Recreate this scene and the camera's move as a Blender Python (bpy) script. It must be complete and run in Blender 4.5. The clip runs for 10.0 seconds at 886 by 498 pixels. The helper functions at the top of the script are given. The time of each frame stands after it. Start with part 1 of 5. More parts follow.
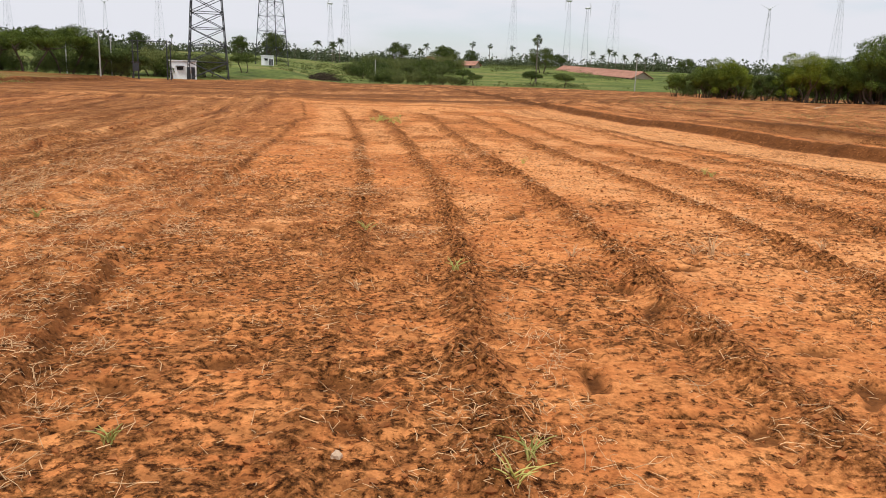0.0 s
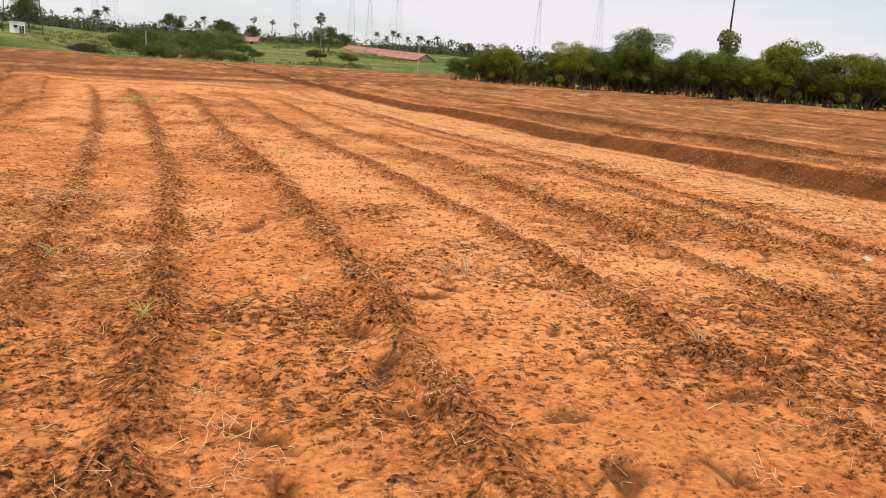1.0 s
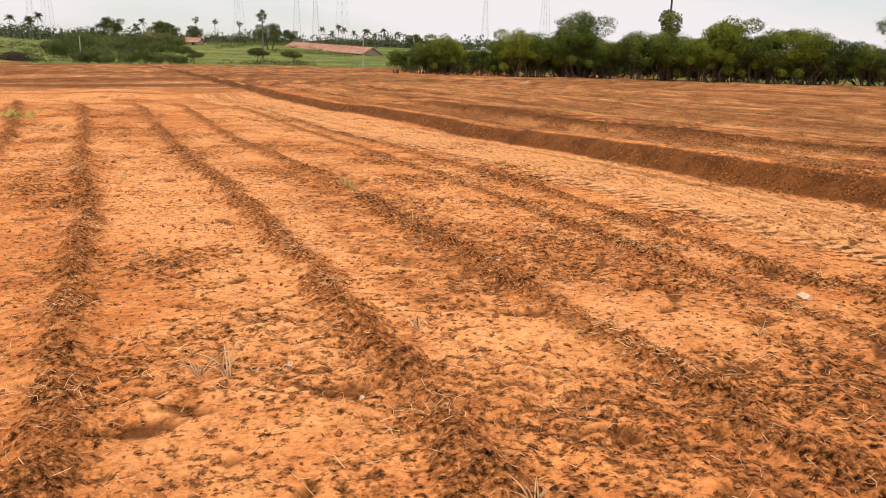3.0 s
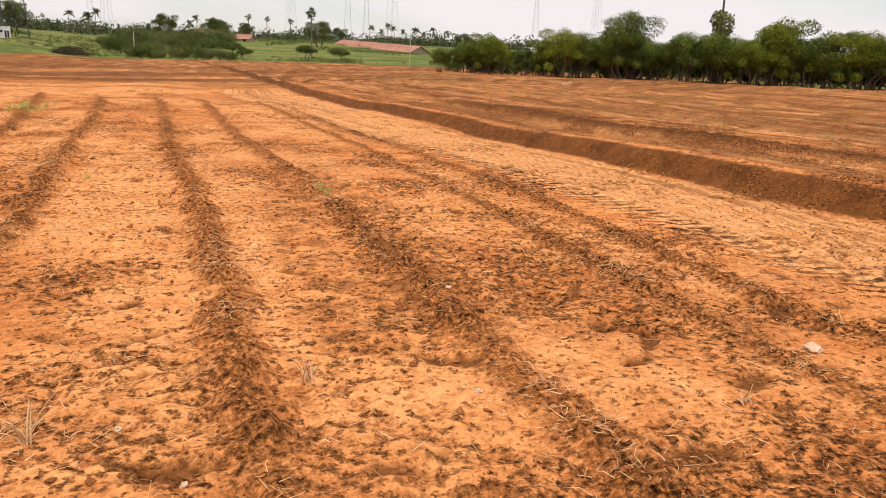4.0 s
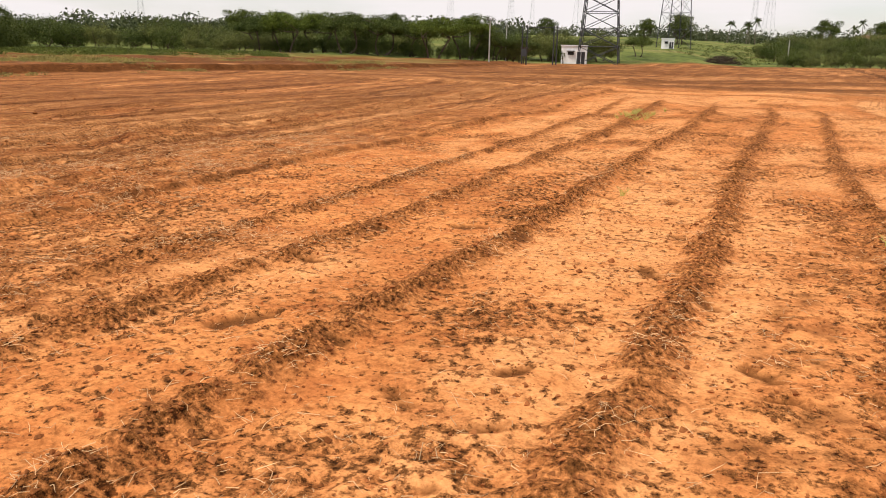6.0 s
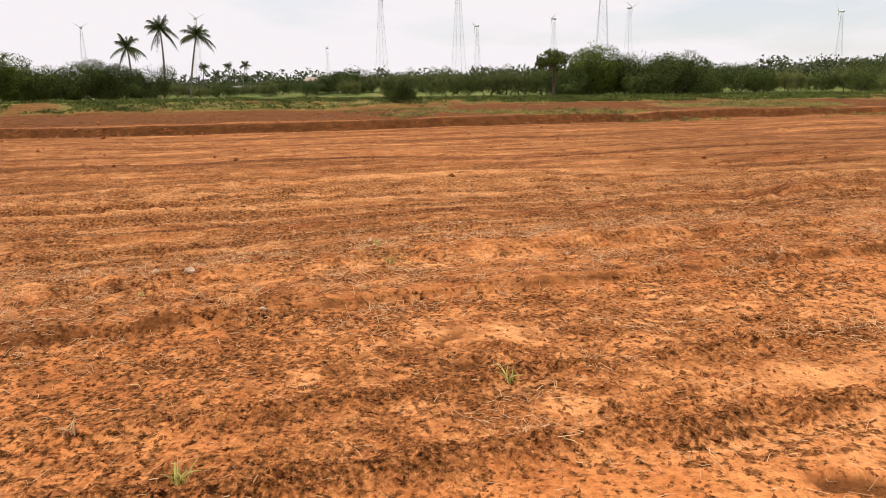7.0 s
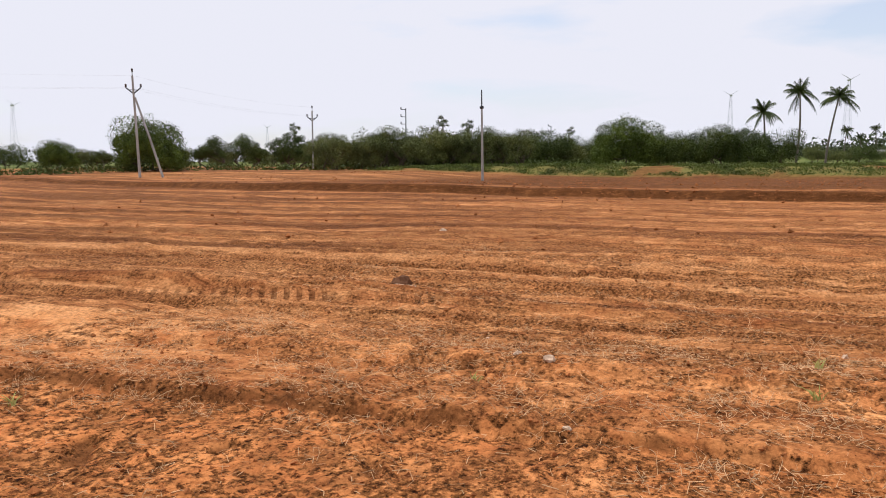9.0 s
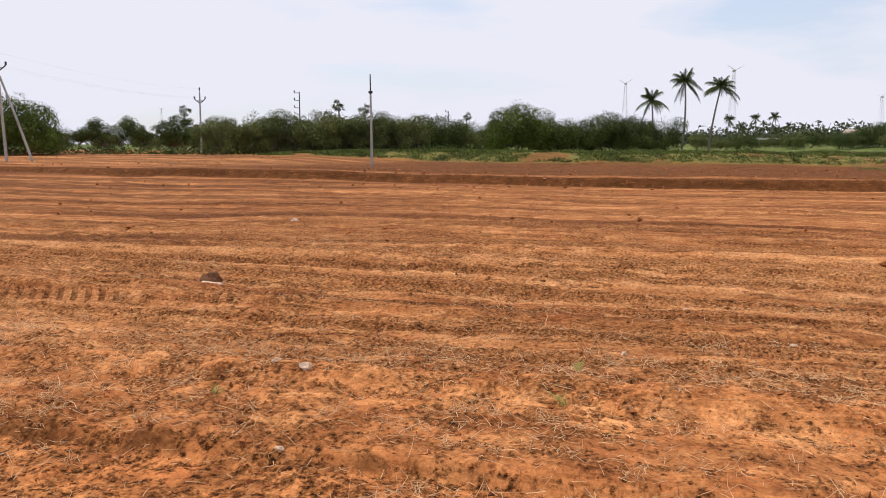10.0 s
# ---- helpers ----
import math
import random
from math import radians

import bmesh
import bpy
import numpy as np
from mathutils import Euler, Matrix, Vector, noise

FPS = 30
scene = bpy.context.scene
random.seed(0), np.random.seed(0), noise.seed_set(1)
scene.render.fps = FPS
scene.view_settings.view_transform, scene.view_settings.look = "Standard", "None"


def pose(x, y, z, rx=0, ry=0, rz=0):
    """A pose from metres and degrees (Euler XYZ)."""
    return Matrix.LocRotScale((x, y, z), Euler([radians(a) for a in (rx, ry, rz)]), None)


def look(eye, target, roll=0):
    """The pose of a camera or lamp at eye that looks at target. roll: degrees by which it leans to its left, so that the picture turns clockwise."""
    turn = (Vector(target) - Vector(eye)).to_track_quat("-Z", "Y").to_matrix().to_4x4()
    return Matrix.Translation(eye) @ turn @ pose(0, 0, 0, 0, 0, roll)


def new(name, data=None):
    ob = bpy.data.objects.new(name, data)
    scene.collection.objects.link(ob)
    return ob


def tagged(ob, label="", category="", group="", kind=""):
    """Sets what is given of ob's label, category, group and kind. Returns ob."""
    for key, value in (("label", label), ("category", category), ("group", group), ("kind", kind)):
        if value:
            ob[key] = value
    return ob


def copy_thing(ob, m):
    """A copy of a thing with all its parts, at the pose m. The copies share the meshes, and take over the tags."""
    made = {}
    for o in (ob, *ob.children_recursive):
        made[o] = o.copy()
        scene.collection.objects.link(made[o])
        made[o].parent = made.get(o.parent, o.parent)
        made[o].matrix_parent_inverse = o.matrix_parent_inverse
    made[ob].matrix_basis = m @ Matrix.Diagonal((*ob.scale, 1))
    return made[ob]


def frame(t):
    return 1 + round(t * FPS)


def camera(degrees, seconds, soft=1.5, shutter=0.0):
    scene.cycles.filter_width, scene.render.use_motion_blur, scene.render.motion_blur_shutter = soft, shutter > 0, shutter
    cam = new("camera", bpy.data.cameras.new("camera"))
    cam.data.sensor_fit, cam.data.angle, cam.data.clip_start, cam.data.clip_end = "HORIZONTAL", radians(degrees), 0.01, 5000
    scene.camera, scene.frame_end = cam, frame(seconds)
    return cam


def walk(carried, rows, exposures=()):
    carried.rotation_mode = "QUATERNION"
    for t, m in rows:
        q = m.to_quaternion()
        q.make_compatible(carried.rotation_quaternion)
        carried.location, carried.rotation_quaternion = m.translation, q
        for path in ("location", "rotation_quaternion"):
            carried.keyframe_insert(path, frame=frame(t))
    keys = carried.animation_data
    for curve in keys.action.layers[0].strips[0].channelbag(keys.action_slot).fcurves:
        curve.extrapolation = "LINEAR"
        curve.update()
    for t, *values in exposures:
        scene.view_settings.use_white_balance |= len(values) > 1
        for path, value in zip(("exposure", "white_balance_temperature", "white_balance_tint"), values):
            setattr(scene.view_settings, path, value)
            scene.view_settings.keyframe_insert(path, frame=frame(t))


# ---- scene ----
cam = camera(58.9, 10.0, soft=1.0)
PATH = [
    (0, (0.108, 0.338, 1.46), (0.125, 2.293, 1.037), 1.9),
    (0.5, (0.349, 0.856, 1.492), (0.673, 2.778, 1.043), 3.5),
    (1, (0.704, 1.394, 1.586), (1.244, 3.267, 1.139), 3.7),
    (1.5, (1.013, 1.754, 1.681), (1.657, 3.591, 1.223), 3.2),
    (2, (1.336, 2.234, 1.658), (2.019, 4.055, 1.191), 2.3),
    (2.5, (1.793, 2.607, 1.682), (2.462, 4.433, 1.216), 1.6),
    (2.7, (2.01, 2.732, 1.691), (2.669, 4.563, 1.23), 1.5),
    (3.8, (3.223, 3.689, 1.675), (3.765, 5.555, 1.203), 1.0),
    (4, (3.405, 3.765, 1.64), (3.928, 5.638, 1.173), 1.9),
    (4.5, (3.816, 4.042, 1.667), (4.118, 5.958, 1.177), 1.9),
    (5, (4.138, 4.524, 1.705), (4.102, 6.458, 1.195), 1.5),
    (5.5, (4.337, 5.026, 1.661), (3.883, 6.906, 1.152), 1.1),
    (6, (4.282, 5.457, 1.648), (3.346, 7.156, 1.16), 1.2),
    (6.2, (4.223, 5.621, 1.652), (3.1, 7.208, 1.181), 0.9),
    (7.3, (3.113, 6.724, 1.608), (1.145, 6.706, 1.25), -0.9),
    (7.5, (2.918, 6.875, 1.584), (0.967, 6.586, 1.25), -1.1),
    (8, (2.473, 7.279, 1.676), (0.632, 6.543, 1.411), -1.5),
    (8.5, (2.184, 7.744, 1.664), (0.432, 6.808, 1.434), -1.0),
    (9, (1.773, 8.104, 1.599), (0.046, 7.121, 1.375), -0.2),
    (9.5, (1.341, 8.443, 1.656), (-0.419, 7.522, 1.426), 0.3),
    (10, (0.951, 8.897, 1.66), (-0.879, 8.133, 1.398), 0.2),
]
walk(cam, [(t, look(eye, target, roll)) for t, eye, target, roll in PATH],
     [(0.0, -0.14, 6250, 9), (1.0, -0.04, 6520, 12), (2.5, -0.02, 6750, 13), (4.0, 0.0, 6850, 13), (5.0, 0.02, 6880, 12), (5.5, 0.06, 6900, 12), (6.2, 0.03, 6870, 12), (7.4, 0.06, 6550, 13), (8.0, 0.0, 6350, 12), (9.0, -0.05, 6120, 12), (10.0, -0.06, 6100, 12)])

# ---- world and light ----
SUN_EL, SUN_AZ = radians(65), radians(200)
world = bpy.data.worlds.new("overcast_sky")
scene.world = world
world.use_nodes = True
wn, wl = world.node_tree.nodes, world.node_tree.links
wn.clear()
w_out, w_bg = wn.new("ShaderNodeOutputWorld"), wn.new("ShaderNodeBackground")
w_sky = wn.new("ShaderNodeTexSky")
w_sky.sky_type, w_sky.sun_disc = "NISHITA", False
w_sky.sun_elevation, w_sky.sun_rotation = SUN_EL, SUN_AZ
w_sky.dust_density, w_sky.air_density = 1.2, 1.0
w_co, w_map, w_noise, w_ramp, w_mix = (wn.new(k) for k in (
    "ShaderNodeTexCoord", "ShaderNodeMapping", "ShaderNodeTexNoise", "ShaderNodeValToRGB", "ShaderNodeMix"))
w_map.inputs["Scale"].default_value = (1.0, 1.0, 4.5)
w_noise.inputs["Scale"].default_value, w_noise.inputs["Detail"].default_value = 2.2, 7
w_noise.inputs["Roughness"].default_value = 0.5
w_ramp.color_ramp.elements[0].position, w_ramp.color_ramp.elements[0].color = 0.38, (0.5, 0.5, 0.5, 1)
w_ramp.color_ramp.elements[1].position, w_ramp.color_ramp.elements[1].color = 0.50, (1, 1, 1, 1)
w_mix.data_type = "RGBA"
w_mix.inputs[7].default_value = (8.8, 8.65, 9.0, 1)      # the white cloud deck
wl.new(w_co.outputs["Generated"], w_map.inputs["Vector"])
wl.new(w_map.outputs[0], w_noise.inputs["Vector"])
wl.new(w_noise.outputs["Fac"], w_ramp.inputs["Fac"])
wl.new(w_ramp.outputs["Color"], w_mix.inputs[0])
w_gain = wn.new("ShaderNodeVectorMath")
w_gain.operation = "SCALE"
w_gain.inputs["Scale"].default_value = 1.45                 # thin bright haze over the blue
wl.new(w_sky.outputs[0], w_gain.inputs[0])
wl.new(w_gain.outputs[0], w_mix.inputs[6])
wl.new(w_mix.outputs[2], w_bg.inputs["Color"])
w_bg.inputs["Strength"].default_value = 0.1
wl.new(w_bg.outputs[0], w_out.inputs["Surface"])

sun_data = bpy.data.lights.new("sun", "SUN")
sun_data.energy, sun_data.angle, sun_data.color = 2.9, radians(10), (1.0, 0.95, 0.88)
sun = new("sun", sun_data)
sun.matrix_world = look((0, 0, 60), (math.sin(SUN_AZ) * -30, math.cos(SUN_AZ) * -30, 60 - 30 * math.tan(SUN_EL)))


# ---- materials ----
def material(name, rough=0.9):
    m = bpy.data.materials.new(name)
    m.use_nodes = True
    b = m.node_tree.nodes["Principled BSDF"]
    b.inputs["Roughness"].default_value = rough
    b.inputs["Specular IOR Level"].default_value = 0.25
    return m, m.node_tree.nodes, m.node_tree.links, b


def ramp(n, stops):
    r = n.new("ShaderNodeValToRGB")
    e = r.color_ramp.elements
    while len(e) < len(stops):
        e.new(0.5)
    for k, (p, c) in zip(e, stops):
        k.position, k.color = p, (*c, 1) if len(c) == 3 else c
    return r


def noise_node(n, l, scale, detail=5, rough=0.6, vector=None):
    t = n.new("ShaderNodeTexNoise")
    t.inputs["Scale"].default_value, t.inputs["Detail"].default_value, t.inputs["Roughness"].default_value = scale, detail, rough
    if vector:
        l.new(vector, t.inputs["Vector"])
    return t


def mixer(n, l, fac, a, b, blend="MIX"):
    k = n.new("ShaderNodeMix")
    k.data_type, k.blend_type = "RGBA", blend
    for s, v in ((0, fac), (6, a), (7, b)):
        if isinstance(v, (int, float)):
            k.inputs[s].default_value = v
        elif isinstance(v, tuple):
            k.inputs[s].default_value = (*v, 1)
        else:
            l.new(v, k.inputs[s])
    return k.outputs[2]


def mapped(n, l, scale, attr="Object"):
    c, k = n.new("ShaderNodeTexCoord"), n.new("ShaderNodeMapping")
    k.inputs["Scale"].default_value = scale
    l.new(c.outputs[attr], k.inputs["Vector"])
    return k.outputs[0]


def plain(name, color, rough=0.85, vary=0.25, scale=8.0, metal=0.0, bump=0.2, random_tint=0.0):
    """Paint, metal, wood or stone with grain and stains."""
    m, n, l, b = material(name, rough)
    v = mapped(n, l, (1, 1, 1))
    a = noise_node(n, l, scale, 6, 0.65, v)
    c = noise_node(n, l, scale * 0.15, 3, 0.5, v)
    dark = tuple(k * (1 - vary) for k in color)
    light = tuple(min(1, k * (1 + vary * 0.6)) for k in color)
    r1 = ramp(n, [(0.3, dark), (0.7, light)])
    l.new(a.outputs["Fac"], r1.inputs["Fac"])
    r2 = ramp(n, [(0.35, (1 - vary * 0.7,) * 3), (0.65, (1, 1, 1))])
    l.new(c.outputs["Fac"], r2.inputs["Fac"])
    col = mixer(n, l, 1.0, r1.outputs["Color"], r2.outputs["Color"], "MULTIPLY")
    if random_tint:
        g = n.new("ShaderNodeNewGeometry")
        r3 = ramp(n, [(0, (1 - random_tint,) * 3), (1, (1 + random_tint * 0.4,) * 3)])
        l.new(g.outputs["Random Per Island"], r3.inputs["Fac"])
        col = mixer(n, l, 1.0, col, r3.outputs["Color"], "MULTIPLY")
    l.new(col, b.inputs["Base Color"])
    b.inputs["Metallic"].default_value = metal
    b.inputs["Specular IOR Level"].default_value = 0.3 if rough < 0.75 else 0.04
    bp = n.new("ShaderNodeBump")
    bp.inputs["Strength"].default_value, bp.inputs["Distance"].default_value = bump, 0.02
    l.new(a.outputs["Fac"], bp.inputs["Height"])
    l.new(bp.outputs["Normal"], b.inputs["Normal"])
    return m


def leafy(name, dark, light, rough=0.6):
    """Foliage: each leaf its own tint, with patches of paler growth."""
    m, n, l, b = material(name, rough)
    b.inputs["Specular IOR Level"].default_value = 0.1
    g = n.new("ShaderNodeNewGeometry")
    o = n.new("ShaderNodeObjectInfo")
    r = ramp(n, [(0.0, tuple(0.7 * d + 0.3 * k for d, k in zip(dark, light))), (1.0, tuple(0.25 * d + 0.75 * k for d, k in zip(dark, light)))])
    l.new(g.outputs["Random Per Island"], r.inputs["Fac"])
    v = mapped(n, l, (1, 1, 1))
    p = noise_node(n, l, 0.7, 3, 0.5, v)
    r2 = ramp(n, [(0.36, (0.52, 0.56, 0.5)), (0.64, (1.3, 1.26, 1.1))])
    l.new(p.outputs["Fac"], r2.inputs["Fac"])
    c = mixer(n, l, 1.0, r.outputs["Color"], r2.outputs["Color"], "MULTIPLY")
    r3 = ramp(n, [(0.0, (0.8, 0.84, 0.8)), (1.0, (1.15, 1.1, 1.0))])
    l.new(o.outputs["Random"], r3.inputs["Fac"])
    c = mixer(n, l, 1.0, c, r3.outputs["Color"], "MULTIPLY")
    l.new(c, b.inputs["Base Color"])
    return m


def soil():
    m, n, l, b = material("red_soil", 0.95)
    b.inputs["Specular IOR Level"].default_value = 0.08
    v = mapped(n, l, (1, 1, 1))

    def attr(k):
        a = n.new("ShaderNodeAttribute")
        a.attribute_name = k
        return a.outputs["Fac"]

    def tint(c, source, stops, fac=1.0):
        r = ramp(n, stops)
        l.new(source, r.inputs["Fac"])
        return mixer(n, l, fac, c, r.outputs["Color"], "MULTIPLY")
    grain = noise_node(n, l, 70, 4, 0.7, v)
    crumb = noise_node(n, l, 30, 4, 0.62, v)
    fleck = noise_node(n, l, 17.0, 5, 0.70, v)
    patch = noise_node(n, l, 2.3, 6, 0.65, v)
    wide = noise_node(n, l, 0.4, 5, 0.6, v)
    def maths(op, *v):
        k = n.new("ShaderNodeMath")
        k.operation = op
        for i, q in enumerate(v):
            if isinstance(q, (int, float)):
                k.inputs[i].default_value = q
            else:
                l.new(q, k.inputs[i])
        return k.outputs[0]
    line = n.new("ShaderNodeCombineXYZ")                   # runs along the furrows, wavering
    sep = n.new("ShaderNodeSeparateXYZ")
    l.new(v, sep.inputs[0])
    waver = noise_node(n, l, 0.55, 3, 0.55, v)
    l.new(maths("MULTIPLY_ADD", waver.outputs["Fac"], 0.9, attr("across")), line.inputs[0])
    l.new(maths("MULTIPLY", sep.outputs[1], 0.04), line.inputs[1])
    streak = noise_node(n, l, 4.6, 6, 0.74, line.outputs[0])
    r = ramp(n, [(0.30, (0.48, 0.156, 0.049)), (0.44, (0.605, 0.220, 0.069)), (0.60, (0.73, 0.300, 0.102))])
    l.new(patch.outputs["Fac"], r.inputs["Fac"])
    c = r.outputs["Color"]
    c = tint(c, wide.outputs["Fac"], [(0.35, (0.82, 0.78, 0.76)), (0.62, (1.05, 1.05, 1.05))])
    # furrow streaks: shaded bottoms painted dark, lit crests painted pale
    c = mixer(n, l, attr("streaky"), c, tint(c, streak.outputs["Fac"], [(0.40, (0.34, 0.28, 0.25)), (0.435, (0.74, 0.70, 0.68)), (0.52, (0.95, 0.94, 0.94)), (0.545, (1.15, 1.25, 1.36))]))
    loose = ramp(n, [(0.36, (0.150, 0.056, 0.015)), (0.5, (0.33, 0.122, 0.036)), (0.64, (0.60, 0.235, 0.080))])
    l.new(crumb.outputs["Fac"], loose.inputs["Fac"])
    c = mixer(n, l, attr("loose"), c, loose.outputs["Color"])
    broad = noise_node(n, l, 0.95, 4, 0.6, line.outputs[0])
    c = mixer(n, l, attr("streaky"), c, tint(c, broad.outputs["Fac"], [(0.38, (0.50, 0.44, 0.42)), (0.46, (0.94, 0.92, 0.92)), (0.58, (1.10, 1.13, 1.17))]))
    c = mixer(n, l, attr("streaky"), c, mixer(n, l, 1.0, c, (0.87, 0.93, 0.985), "MULTIPLY"))
    # dark soil tone for damp earth and for shade painted in pits and faces
    damp_shade = ramp(n, [(0.35, (0.085, 0.032, 0.009)), (0.65, (0.175, 0.064, 0.019))])
    l.new(patch.outputs["Fac"], damp_shade.inputs["Fac"])
    dust = ramp(n, [(0.3, (0.70, 0.300, 0.104)), (0.7, (0.83, 0.425, 0.188))])
    l.new(patch.outputs["Fac"], dust.inputs["Fac"])
    c = mixer(n, l, attr("sandy"), c, dust.outputs["Color"])
    c = mixer(n, l, attr("damp_shade"), c, damp_shade.outputs["Color"])

    # broken crust: crumbs and small holes clustered on smooth ground, shade in their colour
    shreds = noise_node(n, l, 12.5, 6, 0.68, v)
    groups = noise_node(n, l, 0.9, 4, 0.6, v)
    drawn = n.new("ShaderNodeCombineXYZ")
    l.new(attr("across"), drawn.inputs[0])
    l.new(maths("MULTIPLY", sep.outputs[1], 0.17), drawn.inputs[1])
    combed = noise_node(n, l, 9.5, 6, 0.68, drawn.outputs[0])
    pieces = maths("ADD", shreds.outputs["Fac"], maths("MULTIPLY", maths("MULTIPLY", attr("streaky"), 0.72), maths("SUBTRACT", combed.outputs["Fac"], shreds.outputs["Fac"])))
    where = maths("MULTIPLY_ADD", groups.outputs["Fac"], 0.36, maths("MULTIPLY_ADD", attr("flecked"), 0.075, -0.165))
    level = maths("SUBTRACT", maths("ADD", pieces, maths("MULTIPLY", where, -1.0)), 0.36)
    broken = n.new("ShaderNodeMapRange")
    broken.inputs[1].default_value, broken.inputs[2].default_value = 0.08, 0.0
    l.new(level, broken.inputs[0])
    broken = broken.outputs[0]
    crust = ramp(n, [(0.38, (0.135, 0.054, 0.016)), (0.52, (0.275, 0.105, 0.031)), (0.66, (0.52, 0.205, 0.070))])
    l.new(crumb.outputs["Fac"], crust.inputs["Fac"])
    mottle = noise_node(n, l, 19, 5, 0.66, v)
    c = tint(c, mottle.outputs["Fac"], [(0.36, (0.66, 0.62, 0.59)), (0.47, (0.95, 0.94, 0.94)), (0.62, (1.09, 1.10, 1.11))])
    c = mixer(n, l, maths("MULTIPLY", broken, 0.86), c, crust.outputs["Color"])
    # tyre lug prints: pale ribs, the shade between them painted as dark bars
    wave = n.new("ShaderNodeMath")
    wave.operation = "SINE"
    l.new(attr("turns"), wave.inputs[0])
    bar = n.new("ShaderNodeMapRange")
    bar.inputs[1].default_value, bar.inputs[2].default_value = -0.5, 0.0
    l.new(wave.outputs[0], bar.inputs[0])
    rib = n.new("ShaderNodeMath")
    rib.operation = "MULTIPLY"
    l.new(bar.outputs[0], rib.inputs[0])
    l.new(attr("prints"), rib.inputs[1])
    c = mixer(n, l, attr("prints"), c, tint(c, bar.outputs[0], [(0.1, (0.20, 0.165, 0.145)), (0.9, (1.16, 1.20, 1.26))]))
    rugged = maths("MINIMUM", maths("ADD", maths("ADD", attr("loose"), broken), maths("MULTIPLY_ADD", attr("streaky"), 0.35, 0.16)), 1.0)
    # crevice shade as dark flecks; crumbs get painted dark hollows and light tops
    c = mixer(n, l, attr("flecked"), c, tint(c, fleck.outputs["Fac"], [(0.395, (0.25, 0.21, 0.17)), (0.425, (0.62, 0.57, 0.52)), (0.445, (1, 1, 1))]))
    c = mixer(n, l, rugged, c, tint(c, crumb.outputs["Fac"], [(0.37, (0.38, 0.33, 0.30)), (0.435, (0.90, 0.88, 0.87)), (0.53, (1, 1, 1)), (0.63, (1.22, 1.26, 1.30))]))
    c = tint(c, grain.outputs["Fac"], [(0.30, (0.80, 0.762, 0.705)), (0.60, (1.06, 1.05, 1.0))])
    green = ramp(n, [(0.30, (0.050, 0.066, 0.018)), (0.44, (0.090, 0.118, 0.030)), (0.54, (0.155, 0.180, 0.046)), (0.66, (0.23, 0.190, 0.080))])
    gw = noise_node(n, l, 0.06, 7, 0.7, mapped(n, l, (0.5, 1.6, 1.0)))
    l.new(gw.outputs["Fac"], green.inputs["Fac"])
    tufts = noise_node(n, l, 0.7, 6, 0.72, v)
    sward = tint(green.outputs["Color"], tufts.outputs["Fac"], [(0.36, (0.52, 0.58, 0.50)), (0.5, (1, 1, 1)), (0.62, (1.28, 1.22, 1.15))])
    c = mixer(n, l, attr("green"), c, sward)
    l.new(c, b.inputs["Base Color"])
    k = n.new("ShaderNodeBump")
    k.inputs["Strength"].default_value, k.inputs["Distance"].default_value = 0.8, 0.04
    l.new(rib.outputs[0], k.inputs["Height"])
    last = k.outputs["Normal"]
    for source, strength, dist in ((patch.outputs["Fac"], 0.5, 0.035), (streak.outputs["Fac"], maths("MULTIPLY", attr("streaky"), 0.8), 0.10), (maths("MULTIPLY", level, 1.0), maths("MULTIPLY", broken, 0.8), 0.12), (fleck.outputs["Fac"], rugged, 0.040), (crumb.outputs["Fac"], rugged, 0.028), (grain.outputs["Fac"], 0.6, 0.006)):
        k = n.new("ShaderNodeBump")
        k.inputs["Distance"].default_value = dist
        if isinstance(strength, float):
            k.inputs["Strength"].default_value = strength
        else:
            l.new(strength, k.inputs["Strength"])
        l.new(source, k.inputs["Height"])
        l.new(last, k.inputs["Normal"])
        last = k.outputs["Normal"]
    l.new(last, b.inputs["Normal"])
    return m


M_SOIL = soil()
M_CLOD = plain("soil_clod", (0.46, 0.172, 0.060), 0.95, 0.4, 30, bump=0.5, random_tint=0.45)
M_STRAW = plain("dry_straw", (0.80, 0.51, 0.27), 0.8, 0.15, 20, random_tint=0.4)
M_STONE = plain("pale_stone", (0.70, 0.49, 0.33), 0.9, 0.3, 25)
M_BARK = plain("bark", (0.13, 0.10, 0.075), 0.95, 0.4, 6, bump=0.6)
M_PALMBARK = plain("palm_bark", (0.20, 0.165, 0.13), 0.95, 0.35, 5, bump=0.5)
M_LEAF = leafy("leaf_green", (0.050, 0.078, 0.016), (0.155, 0.20, 0.038))
M_LEAFY = leafy("leaf_fresh", (0.088, 0.120, 0.014), (0.22, 0.27, 0.036))
M_LEAFD = leafy("leaf_dark", (0.050, 0.072, 0.019), (0.110, 0.142, 0.040))
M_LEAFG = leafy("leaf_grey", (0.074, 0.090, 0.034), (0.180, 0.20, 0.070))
# far foliage is greyed: distance haze put into its colour
M_HAZELEAF = leafy("leaf_hazed", (0.050, 0.066, 0.036), (0.11, 0.13, 0.075))
M_PALM = leafy("palm_leaf", (0.030, 0.046, 0.016), (0.095, 0.120, 0.035))
M_GRASS = leafy("grass_blade", (0.40, 0.40, 0.11), (0.78, 0.70, 0.30))
M_GREENWEED = leafy("green_weed", (0.056, 0.078, 0.018), (0.165, 0.195, 0.048))
M_PALEWEED = leafy("pale_weed", (0.16, 0.15, 0.05), (0.36, 0.32, 0.13))
M_HEAP = plain("dead_brush", (0.10, 0.075, 0.055), 0.95, 0.4, 8, random_tint=0.5)
